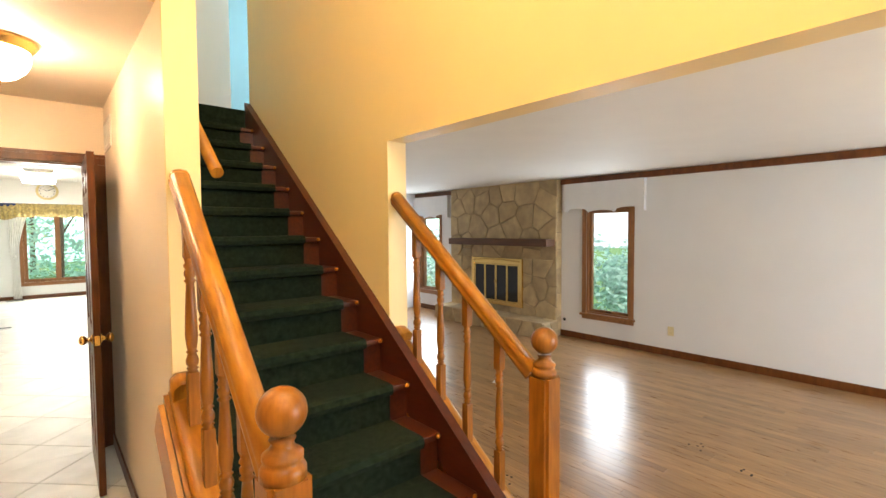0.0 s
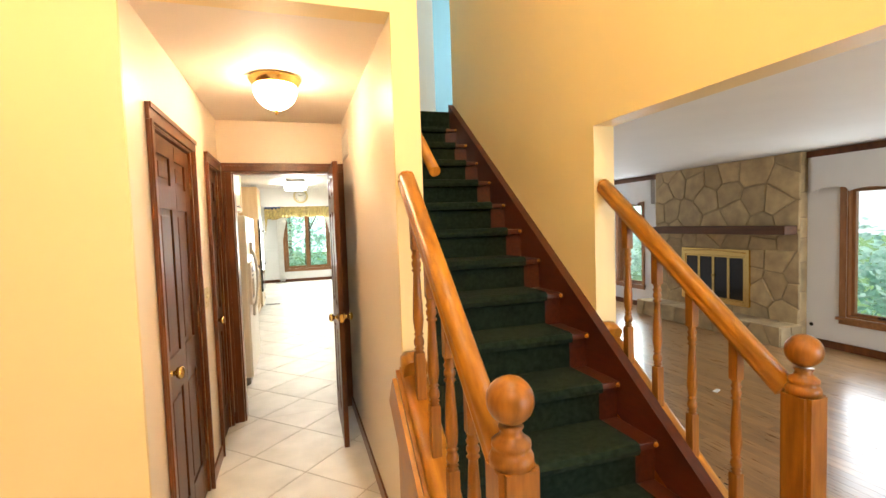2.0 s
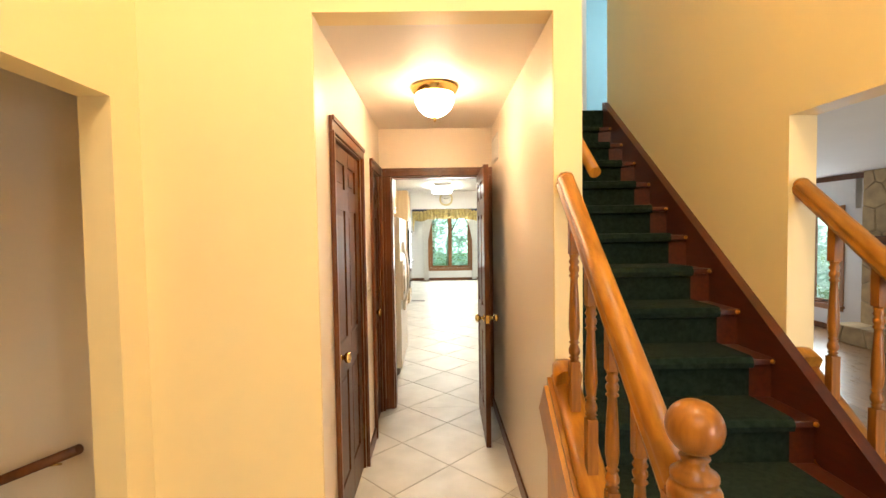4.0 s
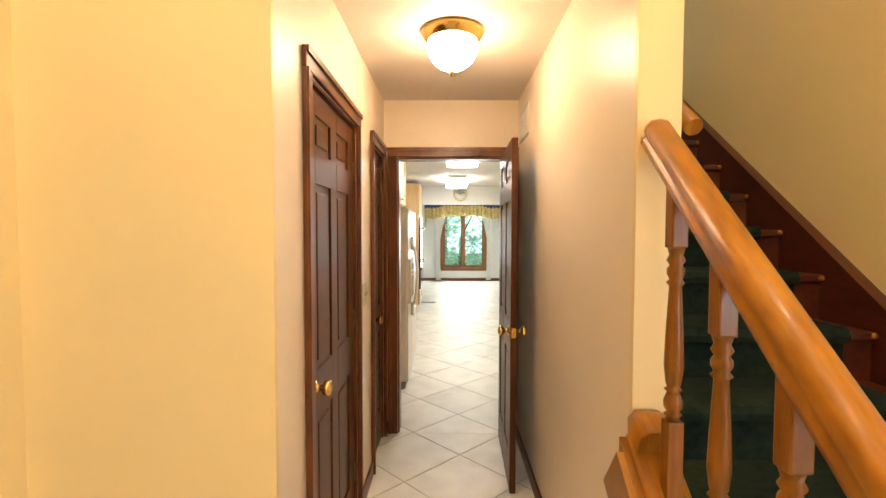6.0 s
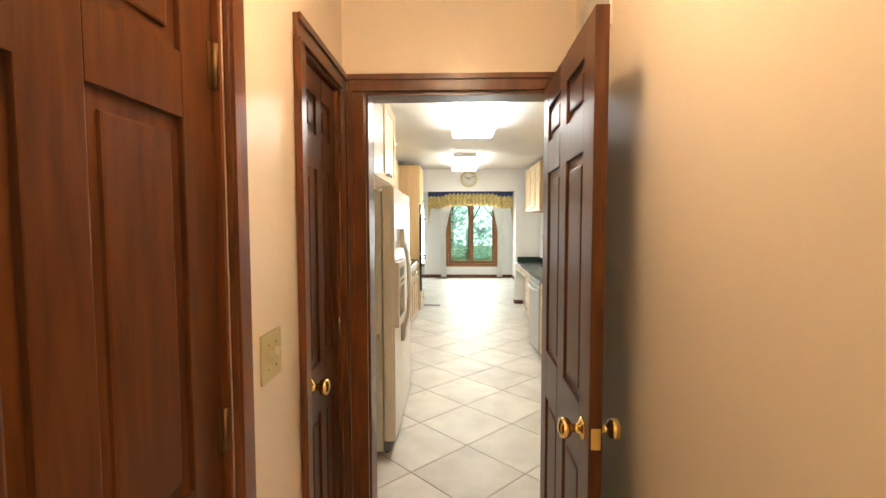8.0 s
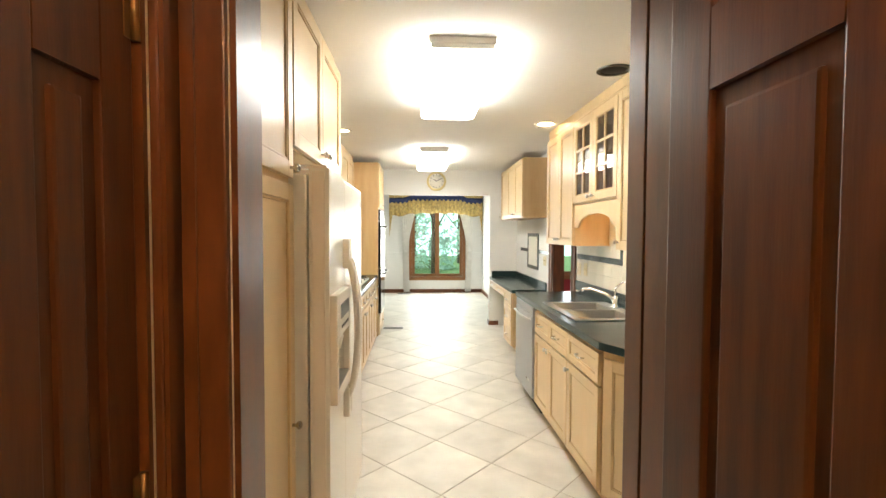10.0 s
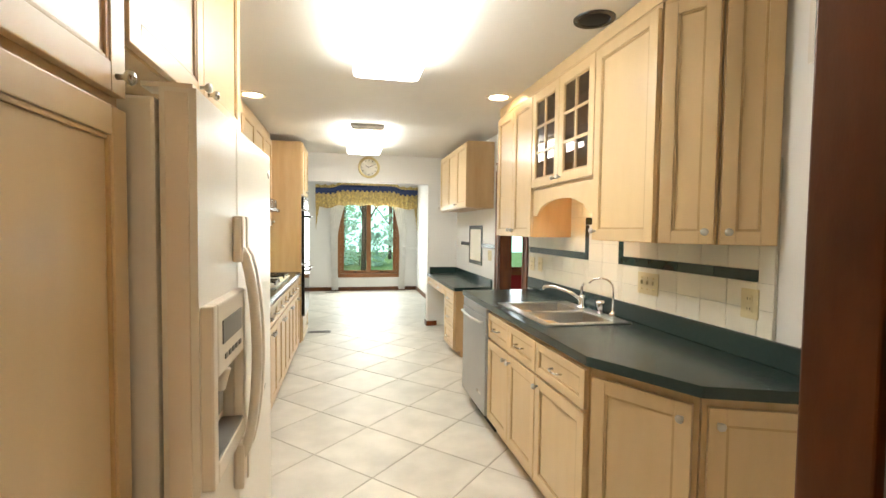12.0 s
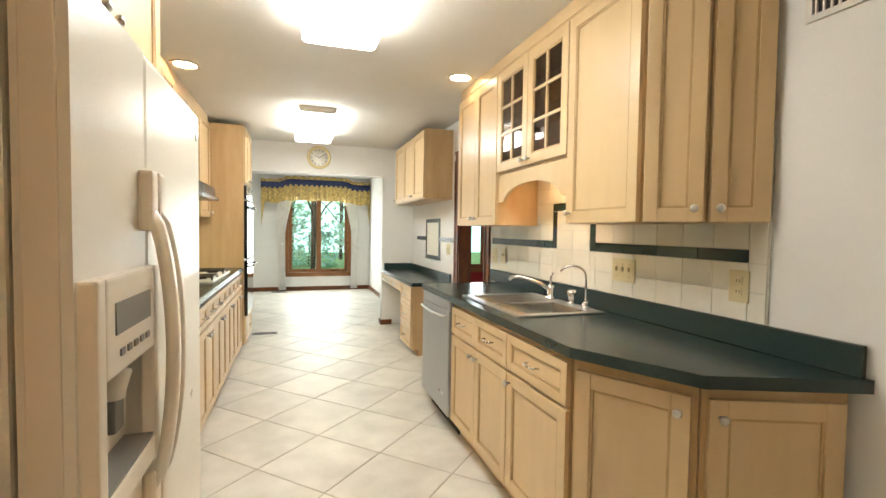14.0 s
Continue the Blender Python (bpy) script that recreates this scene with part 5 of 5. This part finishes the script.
part("badge", lathe([(0.016, -0.06), (0.016, -0.063)], 18, centre=(0.90, 0, 1.62), axis="y"), M_NICKEL, t, "round silver badge")
part("grille", boxes((0.01, 0.945, -0.03, 0.02, 0.02, 0.085)), M_GREY, t)
part("top_hinge", boxes((0.01, 0.07, -0.05, 0.05, 1.701, 1.712)), M_FRIDGE2, t)
for x in (0.03, 0.9):
    part("caster", lathe([(0.02, x), (0.02, x + 0.02)], 12, centre=(0, 0.0, 0.0205), axis="x"), M_BLACK, t)

# left base run with cooktop
XC = -0.09
for y, w in [(6.62 + 0.5575 * i, 0.5575) for i in range(6)]:
    t = thing("base_cabinet", pose(XC - 0.02, y, 0, 0, 0, 90), BASE, "cabinet", "base cabinets left of the kitchen aisle")
    carcass(t, w, 0.60, 0.10, ZT, True)
    for a, b in ((0.0, w / 2), (w / 2, w)):
        cab_front(t, "drawer_front", a, b, 0.70, 0.85, pull_at=((a + b) / 2, 0.775), stile=0.035)
        cab_front(t, "door", a, b, 0.115, 0.69, knob_at=(b - 0.035 if a == 0 else a + 0.035, 0.645), stile=0.05)
t = thing("kitchen_worktop", pose(0, 0, 0), "dark green laminate worktop along the cooktop run", "worktop")
part("top", boxes((K_L + 0.003, XC, 6.62, 9.965, ZT + 0.002, 0.91)), M_COUNTER, t)
part("edge_band", sweep(edge, [(XC + 0.001, 6.62, ZT + 0.003), (XC + 0.001, 9.965, ZT + 0.003)], smooth=False), M_COUNTER, t)
t = thing("cooktop", pose(-0.38, 9.02, 0.911), "white gas cooktop with black cast-iron grates", "cooktop")
part("pan", boxes((-0.27, 0.24, -0.45, 0.45, 0.0, 0.012), bevel=0.004), M_FRIDGE, t)
for gx in (-0.14, 0.12):
    for gy in (-0.27, 0.27):
        g = part("grate", boxes(*[(gx - 0.10, gx + 0.10, gy + k - 0.006, gy + k + 0.006, 0.03, 0.042) for k in (-0.12, -0.04, 0.04, 0.12)], *[(gx + k - 0.006, gx + k + 0.006, gy - 0.13, gy + 0.13, 0.031, 0.041) for k in (-0.1, 0.0, 0.1)],
                            *[(gx + a - 0.006, gx + a + 0.006, gy + b - 0.006, gy + b + 0.006, 0.012, 0.03) for a in (-0.1, 0.1) for b in (-0.12, 0.12)]), M_BLACK, t, "black cast-iron grate")
        part("burner", lathe([(0.045, 0.012), (0.045, 0.02), (0.03, 0.028)], 16, centre=(gx, gy, 0)), M_BLACK, g)
t = thing("splash_panel", pose(0, 0, 0), "cream laminate backsplash behind the cooktop", "backsplash")
part("panel", boxes((K_L + 0.002, K_L + 0.012, 6.62, 9.965, 0.912, 1.44)), M_WTILE, t)
XW2 = -0.40
for y, w, zb in ((6.63, 0.63, 1.42), (7.26, 0.63, 1.42), (7.89, 0.66, 1.42), (8.55, 0.95, 1.68), (9.50, 0.46, 1.42)):
    t = thing("wall_cabinet", pose(XW2, y, 0, 0, 0, 90), WALLCAB, "cabinet", "wall cabinets left of the kitchen aisle")
    carcass(t, w, 0.347, zb, 2.37)
    k = 2 if w > 0.5 else 1
    for i in range(k):
        cab_front(t, "door", w * i / k, w * (i + 1) / k, zb, 2.36, knob_at=((w * (i + 1) / k - 0.035) if i == 0 else (w * i / k + 0.035), zb + 0.05))
t = thing("range_hood", pose(XW2 + 0.10, 8.56, 1.56, 0, 0, 90), "slim black range hood under the wall cabinet", "range hood")
part("shell", boxes((0.0, 0.90, -0.04, 0.44, 0.03, 0.118), (0.0, 0.90, -0.07, 0.44, 0.0, 0.029), bevel=0.005), M_BLACK, t)
part("bulb", boxes((0.3, 0.6, 0.1, 0.25, -0.006, -0.001)), M_UNDERCAB, t, "lit hood bulb cover")
# oven tower
t = thing("oven_cabinet", pose(-0.075, 9.97, 0, 0, 0, 90), "tall maple oven cabinet with doors above and below", "cabinet")
carcass(t, 0.70, 0.67, 0.10, 2.37, True)
cab_front(t, "door", 0.0, 0.35, 1.78, 2.36, knob_at=(0.315, 1.83))
cab_front(t, "door", 0.35, 0.70, 1.78, 2.36, knob_at=(0.385, 1.83))
cab_front(t, "drawer_front", 0.0, 0.70, 0.115, 0.38, pull_at=(0.35, 0.25))
t = thing("wall_oven", pose(-0.073, 9.97, 0, 0, 0, 90), "black double wall oven built into the tall cabinet", "oven")
part("control_panel", boxes((0.02, 0.68, -0.025, -0.001, 1.62, 1.76), bevel=0.004), M_BLACK, t)
for z0, z1 in ((0.40, 0.98), (1.0, 1.60)):
    d = part("oven_door", boxes((0.02, 0.68, -0.035, -0.001, z0, z1), bevel=0.006), M_DARKGLASS, t, "black glass oven door")
    part("handle", sweep(circle(0.010, 10), [(0.06, -0.034, z1 - 0.06), (0.06, -0.075, z1 - 0.06), (0.64, -0.075, z1 - 0.06), (0.64, -0.034, z1 - 0.06)]), M_BLACK, d)

# ceiling lights
def fluorescent(m, label):
    t = thing("fluorescent_light", m, label, "lamp", "kitchen ceiling lights")
    part("base", boxes((-0.17, 0.17, 0.0, 1.22, -0.035, -0.001), bevel=0.004), M_VENTW, t)
    bm = bmesh.new()
    prof = [(-0.15, -0.036), (-0.20, -0.06), (-0.195, -0.105), (-0.17, -0.115), (0.17, -0.115), (0.195, -0.105), (0.20, -0.06), (0.15, -0.036)]
    a = [bm.verts.new((x, 0.012, z)) for x, z in prof]
    b = [bm.verts.new((x, 1.208, z)) for x, z in prof]
    for i in range(len(prof)):
        j = (i + 1) % len(prof)
        bm.faces.new((a[i], a[j], b[j], b[i]))
    bm.faces.new(a), bm.faces.new(b)
    part("diffuser", bm, M_TUBE, t, "glowing white acrylic diffuser")
    for y in (0.0, 1.209):
        part("end_cap", boxes((-0.16, 0.16, y, y + 0.011, -0.06, -0.036)), M_VENTW, t)


fluorescent(pose(0.665, 6.25, K_H), "lit wrap-around fluorescent light on the kitchen ceiling")
fluorescent(pose(0.63, 9.22, K_H), "lit wrap-around fluorescent light nearer the nook")


def can_light(x, y, lit):
    t = thing("recessed_light", pose(x, y, K_H), "lit recessed ceiling light with a white rim" if lit else "unlit recessed ceiling light with a dark opening", "lamp")
    bm = bmesh.new()
    n = 24
    rings = [[bm.verts.new((r * math.cos(2 * math.pi * i / n), r * math.sin(2 * math.pi * i / n), z)) for i in range(n)] for r, z in ((0.10, -0.001), (0.098, -0.008), (0.078, -0.009), (0.072, -0.002))]
    for a, b in zip(rings, rings[1:]):
        for i in range(n):
            bm.faces.new((a[i], a[(i + 1) % n], b[(i + 1) % n], b[i]))
    part("rim", bm, M_VENTW if lit else M_BLACK, t)
    part("bulb" if lit else "opening", lathe([(0.071, -0.001), (0.06, -0.005), (0.03, -0.007), (0.004, -0.008)] if lit else [(0.075, -0.001), (0.07, -0.003), (0.004, -0.0035)], 20), M_CAN if lit else M_DARK, t)


can_light(-0.29, 8.43, True)
can_light(1.58, 8.03, True)
can_light(1.605, 6.66, False)

# clock, register, nook window dressing
t = thing("wall_clock", pose(0.73, K_Y1, 2.262), "round wall clock with a gold rim and pale face", "clock")
part("rim", lathe([(0.150, -0.001), (0.152, -0.018), (0.140, -0.03), (0.122, -0.026), (0.118, -0.014)], 36, axis="y"), M_PLATE, t)
part("face", lathe([(0.117, -0.001), (0.117, -0.015), (0.002, -0.0155)], 36, axis="y"), M_CLOCKFACE, t)
for i in range(12):
    a = i * math.pi / 6
    part("hour_mark", boxes((0.098 * math.sin(a) - 0.005, 0.098 * math.sin(a) + 0.005, -0.0175, -0.0157, 0.098 * math.cos(a) - 0.008, 0.098 * math.cos(a) + 0.008)), M_BLACK, t)
for a, L, w in ((5.2, 0.055, 0.005), (1.05, 0.085, 0.004)):
    part("clock_hand", sweep([(-w, -0.001), (w, -0.001), (w, 0.001), (-w, 0.001)], [(0, -0.0195, 0), (L * math.sin(a), -0.0195, L * math.cos(a))], up=(0, 1, 0)), M_BLACK, t)


def floor_register(x, y, w, d):
    t = thing("floor_register", pose(x, y, 0.001), "brown metal floor register set in the tiles", "vent")
    part("frame", boxes((-w / 2, w / 2, -d / 2, d / 2, 0.0, 0.006)), M_GREY, t)
    for i in range(12):
        xx = -w / 2 + 0.02 + (w - 0.04) * (i + 0.5) / 12
        part("slot", boxes((xx - 0.006, xx + 0.006, -d / 2 + 0.015, d / 2 - 0.015, 0.006, 0.0075)), M_DARK, t)


floor_register(0.07, 10.95, 0.30, 0.11)
floor_register(0.12, 14.88, 0.30, 0.10)
window_unit("window_3", pose(NW[0], NOOK_Y, NW[2]), NW[1] - NW[0], NW[3] - NW[2], "oak double casement window in the breakfast nook", 1, fw=0.05)
window_unit("window_4", pose(DW[0], 13.0, DW[2]), DW[1] - DW[0], DW[3] - DW[2], "dark wood double window in the red dining room", 1, fw=0.05)


def pleats(bm, path, z_lo, z_hi, amp, waves, n=90, rows=6):
    """A gathered cloth sheet: path(u) gives x; z_lo(u), z_hi(u) its hems."""
    grid = []
    for j in range(rows + 1):
        v = j / rows
        row = []
        for i in range(n + 1):
            u = i / n
            y = amp * math.sin(2 * math.pi * waves * u + 0.6 * math.sin(9 * u)) * (0.4 + 0.6 * (1 - v))
            row.append(bm.verts.new((path(u, v), y, z_lo(u) + (z_hi(u) - z_lo(u)) * v)))
        grid.append(row)
    for a, b in zip(grid, grid[1:]):
        for i in range(n):
            bm.faces.new((a[i], a[i + 1], b[i + 1], b[i])).smooth = True
    return bm


def thick(ob, d):
    mod = ob.modifiers.new("thickness", "SOLIDIFY")
    mod.thickness = d
    return ob


VX0, VX1 = -0.24, 2.0
t = thing("window_valance", pose(0, NOOK_Y - 0.14, -0.045), "gathered gold patterned valance with a navy band over the nook window", "valance")
W = VX1 - VX0
step = lambda u: 0.07 * (1 / (1 + math.exp(-(u - 0.20) * 60)) - 1 / (1 + math.exp(-(u - 0.80) * 60)))
thick(part("gold_skirt", pleats(bmesh.new(), lambda u, v: VX0 + W * u, lambda u: 1.90 + 0.06 * step(u) / 0.07 + 0.015 * math.sin(40 * u), lambda u: 2.22 + step(u), 0.034, 22, 200, 3), M_GOLD, t, "gold patterned gathered cloth"), 0.004)
thick(part("navy_band", pleats(bmesh.new(), lambda u, v: VX0 + W * u, lambda u: 2.19 + step(u), lambda u: 2.33 + step(u), 0.006, 20, 120, 2), M_NAVY, t, "navy cloth band"), 0.03)
thick(part("gold_heading", pleats(bmesh.new(), lambda u, v: VX0 + W * u, lambda u: 2.33 + step(u), lambda u: 2.39 + step(u) + 0.012 * math.sin(90 * u), 0.016, 34, 200, 2), M_GOLD, t), 0.006)
for x, sx in ((VX0 + 0.005, 1), (VX1 - 0.005, -1)):
    thick(part("jabot", pleats(bmesh.new(), lambda u, v: x + sx * 0.16 * u * (0.35 + 0.65 * v), lambda u: 1.42 + 0.45 * u, lambda u: 2.2, 0.02, 3, 30, 6), M_GOLD, t, "gold patterned side tail"), 0.004)
for sx, xa in ((1, 0.08), (-1, 1.75)):
    t = thing("curtain", pose(0, NOOK_Y - 0.07, 0), "sheer white curtain tied back beside the nook window", "curtain", "nook curtains")
    tie = lambda v: 0.13 + 0.26 * max(0.0, (v - 0.45) / 0.55) ** 1.6 + 0.03 * max(0.0, 0.45 - v)
    thick(part("cloth", pleats(bmesh.new(), lambda u, v: xa + sx * (tie(v) * u + 0.05 * (1 - v) - 0.03), lambda u: 0.03, lambda u: 2.1, 0.02, 6, 60, 18), M_FABRIC, t), 0.003)
    part("tieback", lathe([(0.03, 0.98), (0.034, 1.0), (0.03, 1.03)], 16, centre=(xa + sx * 0.07, 0, 0)), M_FABRIC, t)

# ---- outdoors ----
M_HAZE = glow("green_haze", (0.58, 0.94, 0.82), 2.0, (0, 0, 0))
M_HAZE2 = glow("pale_haze", (0.86, 0.95, 1.0), 1.0, (0, 0, 0))
tagged(part("backdrop", boxes((48, 48.2, -40, 44, -0.6, 30)), M_HAZE2), "pale bright sky haze beside the house", "sky", kind="structure")
tagged(part("backdrop", boxes((-50, 60, 44, 44.2, -0.6, 30), (-50, -49.8, 20, 44, -0.6, 30)), M_HAZE), "pale bright summer sky haze in the distance", "sky", kind="structure")

tagged(part("ground", boxes((-60, 70, -60, 90, -0.75, -0.62)), M_GRASS), "green lawn round the house", "ground", kind="structure")


def leaves(n, centre, radius, size, seed, flat=1.0):
    rnd = random.Random(seed)
    verts, faces = [], []
    clumps = [(rnd.uniform(-1, 1), rnd.uniform(-1, 1), rnd.uniform(-1, 1), rnd.uniform(0.3, 0.55)) for _ in range(26)]
    clumps = [c for c in clumps if c[0] ** 2 + c[1] ** 2 + c[2] ** 2 < 1] or clumps
    for _ in range(n):
        c = rnd.choice(clumps)
        d = Vector((rnd.gauss(0, 1), rnd.gauss(0, 1), rnd.gauss(0, 1))).normalized() * c[3] * rnd.uniform(0.5, 1)
        p = Vector(centre) + Vector(((c[0] + d.x) * radius, (c[1] + d.y) * radius, (c[2] + d.z) * radius * flat))
        a = Vector((rnd.gauss(0, 1), rnd.gauss(0, 1), rnd.gauss(0, 0.6))).normalized() * size * rnd.uniform(0.6, 1.2)
        b = a.cross(Vector((rnd.gauss(0, 1), rnd.gauss(0, 1), rnd.gauss(0, 1)))).normalized() * size * 0.4
        k = len(verts)
        verts += [p - a, p + b, p + a, p - b]
        faces.append((k, k + 1, k + 2, k + 3))
    me = bpy.data.meshes.new("crown")
    me.from_pydata([tuple(v) for v in verts], [], faces)
    return me


def tree(name, x, y, h, r, seed, mat, label, n=2600, size=0.14):
    t = thing(name, pose(x, y, -0.62), label, "tree" if name == "tree" else "shrub")
    rnd = random.Random(seed)
    if name == "tree":
        bm = sweep(circle(0.12, 8), [(0, 0, 0), (0.05, 0.02, h * 0.3), (0.0, 0.06, h * 0.6), (0.04, 0.0, h * 0.85)], up=(0, 1, 0))
        for i in range(5):
            a = rnd.uniform(0, 6.28)
            sweep(circle(0.045, 6), [(0, 0, h * (0.25 + 0.1 * i)), (math.cos(a) * r * 0.4, math.sin(a) * r * 0.4, h * (0.4 + 0.1 * i)), (math.cos(a) * r * 0.8, math.sin(a) * r * 0.8, h * (0.48 + 0.1 * i))], up=(0.3, 0.2, 1), bm=bm)
        part("trunk", bm, M_BARK, t)
        me = leaves(n, (0, 0, h * 0.62), r, size, seed, h * 0.45 / r)
    else:
        part("stem", sweep(circle(0.03, 6), [(0, 0, 0), (0.02, 0.02, h * 0.5)], up=(0, 1, 0)), M_BARK, t)
        me = leaves(n, (0, 0, h * 0.45), r, size, seed, h * 0.5 / r)
    me.materials.append(mat)
    ob = new("crown", me)
    ob.parent = t


for i, (x, y, h, r) in enumerate(((-1.6, 24, 6.5, 2.6), (1.2, 27, 7.5, 3.0), (3.6, 25, 6.5, 2.5), (-4.2, 30, 8, 3.2), (0.2, 33, 9, 3.6), (3.2, 35, 9, 3.5))):
    tree("tree", x, y, h, r, 20 + i, M_LEAF, "leafy green tree beyond the house", 520, 0.2)
for i in range(5):
    tree("shrub", -3.5 + 2.3 * i, 25.5 + 2.2 * (i % 3), 3.4 + 0.4 * (i % 2), 1.7, 60 + i, M_LEAF2, "dense blue-green bush at the edge of the lawn", 900, 0.16)
tree("shrub", 9.3, 4.9, 2.2, 1.0, 41, M_LEAF2, "blue-green feathery shrub outside the living room window", 2600, 0.09)
tree("shrub", 11.6, 14.6, 2.3, 1.1, 42, M_LEAF2, "blue-green feathery shrub outside the far living room window", 2600, 0.09)

# ---- pieces of walls and floors ----
def piece(name, poly, z0, z1, mat, parent):
    cx, cy = sum(p[0] for p in poly) / len(poly), sum(p[1] for p in poly) / len(poly)
    verts = [(x, y, z0) for x, y in poly] + [(x, y, z1 - 0.0015) for x, y in poly]
    k = len(poly)
    verts += [(x + (cx - x) * 0.012, y + (cy - y) * 0.012, z1) for x, y in poly]
    faces = [tuple(range(2 * k, 3 * k))]
    for i in range(k):
        j = (i + 1) % k
        faces += [(i, j, k + j, k + i), (k + i, k + j, 2 * k + j, 2 * k + i)]
    me = bpy.data.meshes.new(name)
    me.from_pydata(verts, [], faces)
    me.materials.append(mat)
    ob = new(name, me)
    ob.parent = parent
    return ob


# diagonal floor tiles
HD, G = 0.339, 0.0045
TX, TY = 0.575, 7.82
regions = [("floor_kitchen", K_L + 0.002, K_R - 0.002, HALL_Y1 - 0.003, K_Y1), ("floor_nook", K_L + 0.002, K_R - 0.002, K_Y1, NOOK_Y - 0.002), ("floor_hall", HALL_L - 0.1, HALL_R + 0.0, HALL_Y0, HALL_Y1 - 0.003), ("floor_foyer", FOYER_L - 1.4, STAIR_R + 0.005, FOYER_Y0 + 0.002, HALL_Y0)]
for nm, x0, x1, y0, y1 in regions:
    parent = tagged(part(nm, boxes((x0, x1, y0, y1, -0.006, -0.0035)), M_GROUT), "large cream floor tiles laid diagonally with thin grout joints", "floor", kind="structure")
    shared = None
    for i in range(-16, 16):
        for j in range(-40, 40):
            if (i + j) % 2:
                continue
            cx, cy = TX + i * HD, TY + (j + 1) * HD
            r = HD - G
            poly = clip_rect([(cx + r, cy), (cx, cy + r), (cx - r, cy), (cx, cy - r)], x0, x1, y0, y1)
            if len(poly) < 3 or area(poly) < 0.002:
                continue
            if area(poly) > 2 * r * r - 1e-5:
                if shared is None:
                    shared = piece("tile", [(r, 0), (0, r), (-r, 0), (0, -r)], -0.003, 0.0, M_TILE, parent)
                    shared.location = (cx, cy, 0)
                else:
                    ob = new("tile", shared.data)
                    ob.parent = parent
                    ob.location = (cx, cy, 0)
            else:
                piece("tile", poly, -0.003, 0.0, M_TILE, parent)

# oak strips of the living room
parent = tagged(part("floor_living", boxes((2.262, LR_X - 0.002, LR_Y0, LR_Y1 - 0.002, LR_F - 0.011, LR_F - 0.008)), M_MANTEL), "oak strip floor with a satin finish in the living room", "floor", kind="structure")
rnd = random.Random(9)
rest = []
count = 0
pw = 0.0585 * 1.3
x = 2.265
near = 0
while x < LR_X - 0.01:
    y = LR_Y0 - rnd.uniform(0, 1.2)
    while y < LR_Y1 - 0.01:
        L = rnd.uniform(0.5, 1.7)
        a, b = max(y, LR_Y0), min(y + L, LR_Y1 - 0.004)
        if b - a > 0.02:
            poly = [(x, a), (min(x + pw, LR_X - 0.004) - 0.0012, a), (min(x + pw, LR_X - 0.004) - 0.0012, b - 0.0012), (x, b - 0.0012)]
            if a > 0.2 and b < 5.6 and x < 6.2 and near < 290:
                piece("strip", poly, LR_F - 0.008, LR_F, M_PLANK, parent)
                near += 1
            else:
                rest.append(poly)
        y += L
    x += pw
verts, faces = [], []
for p in rest:
    k = len(verts)
    verts += [(u, v, LR_F - 0.008) for u, v in p] + [(u, v, LR_F) for u, v in p]
    faces += [(k + 4, k + 5, k + 6, k + 7)] + [(k + i, k + (i + 1) % 4, k + 4 + (i + 1) % 4, k + 4 + i) for i in range(4)]
me = bpy.data.meshes.new("far_strips")
me.from_pydata(verts, [], faces)
me.materials.append(M_PLANK)
ob = new("far_strips", me)
ob.parent = parent
tagged(ob, "oak floor strips", kind="stuff")

# backsplash tiles on the right kitchen wall
bs = tagged(part("backsplash", boxes((K_R - 0.006, K_R - 0.001, 5.995, 8.36, 1.007, 1.69)), M_TILEGROUT), "white tile backsplash with a dark green stripe", "backsplash", kind="structure")


def wall_tiles(y0, y1, z0, z1, w, mat, name="tile"):
    n = max(1, round((y1 - y0) / w))
    for i in range(n):
        a, b = y0 + (y1 - y0) * i / n + 0.0015, y0 + (y1 - y0) * (i + 1) / n - 0.0015
        part(name, boxes((K_R - 0.0115, K_R - 0.007, a, b, z0 + 0.0015, z1 - 0.0015)), mat, bs)


SA, SB, ZS = (6.07, 6.965), (7.405, 8.355), 1.217
for y0, y1 in (SA, SB):
    wall_tiles(y0, y1, 1.007, 1.112, 0.152, M_WTILE)
    wall_tiles(y0, y1, 1.112, ZS, 0.152, M_WTILE)
    wall_tiles(y0, y1, ZS, ZS + 0.05, 0.205, M_STRIPE, "dark_tile")
    wall_tiles(y0, y1, ZS + 0.05, 1.367, 0.152, M_WTILE)
for z0, z1 in ((1.007, 1.112), (1.112, ZS), (ZS, 1.367)):
    wall_tiles(6.0, SA[0], z0, z1, 0.1, M_WTILE)
for z0, z1 in ((1.007, 1.112), (1.112, ZS), (ZS, 1.33), (1.33, 1.45)):
    wall_tiles(SA[1] + 0.05, SB[0] - 0.05, z0, z1, 0.17, M_WTILE)
for y0 in (SA[1], SB[0] - 0.05):
    wall_tiles(y0, y0 + 0.05, ZS, 1.45, 0.05, M_STRIPE, "dark_tile")
    wall_tiles(y0, y0 + 0.05, 1.007, ZS, 0.05, M_WTILE)
wall_tiles(SA[1], SB[0], 1.45, 1.50, 0.22, M_STRIPE, "dark_tile")
for z0, z1 in ((1.50, 1.595), (1.595, 1.69)):
    wall_tiles(6.80, 7.61, z0, z1, 0.152, M_WTILE)
for y0, y1 in ((6.80, SA[1]), (SB[0], 7.61)):
    wall_tiles(y0, y1, 1.368, 1.50, 0.152, M_WTILE)
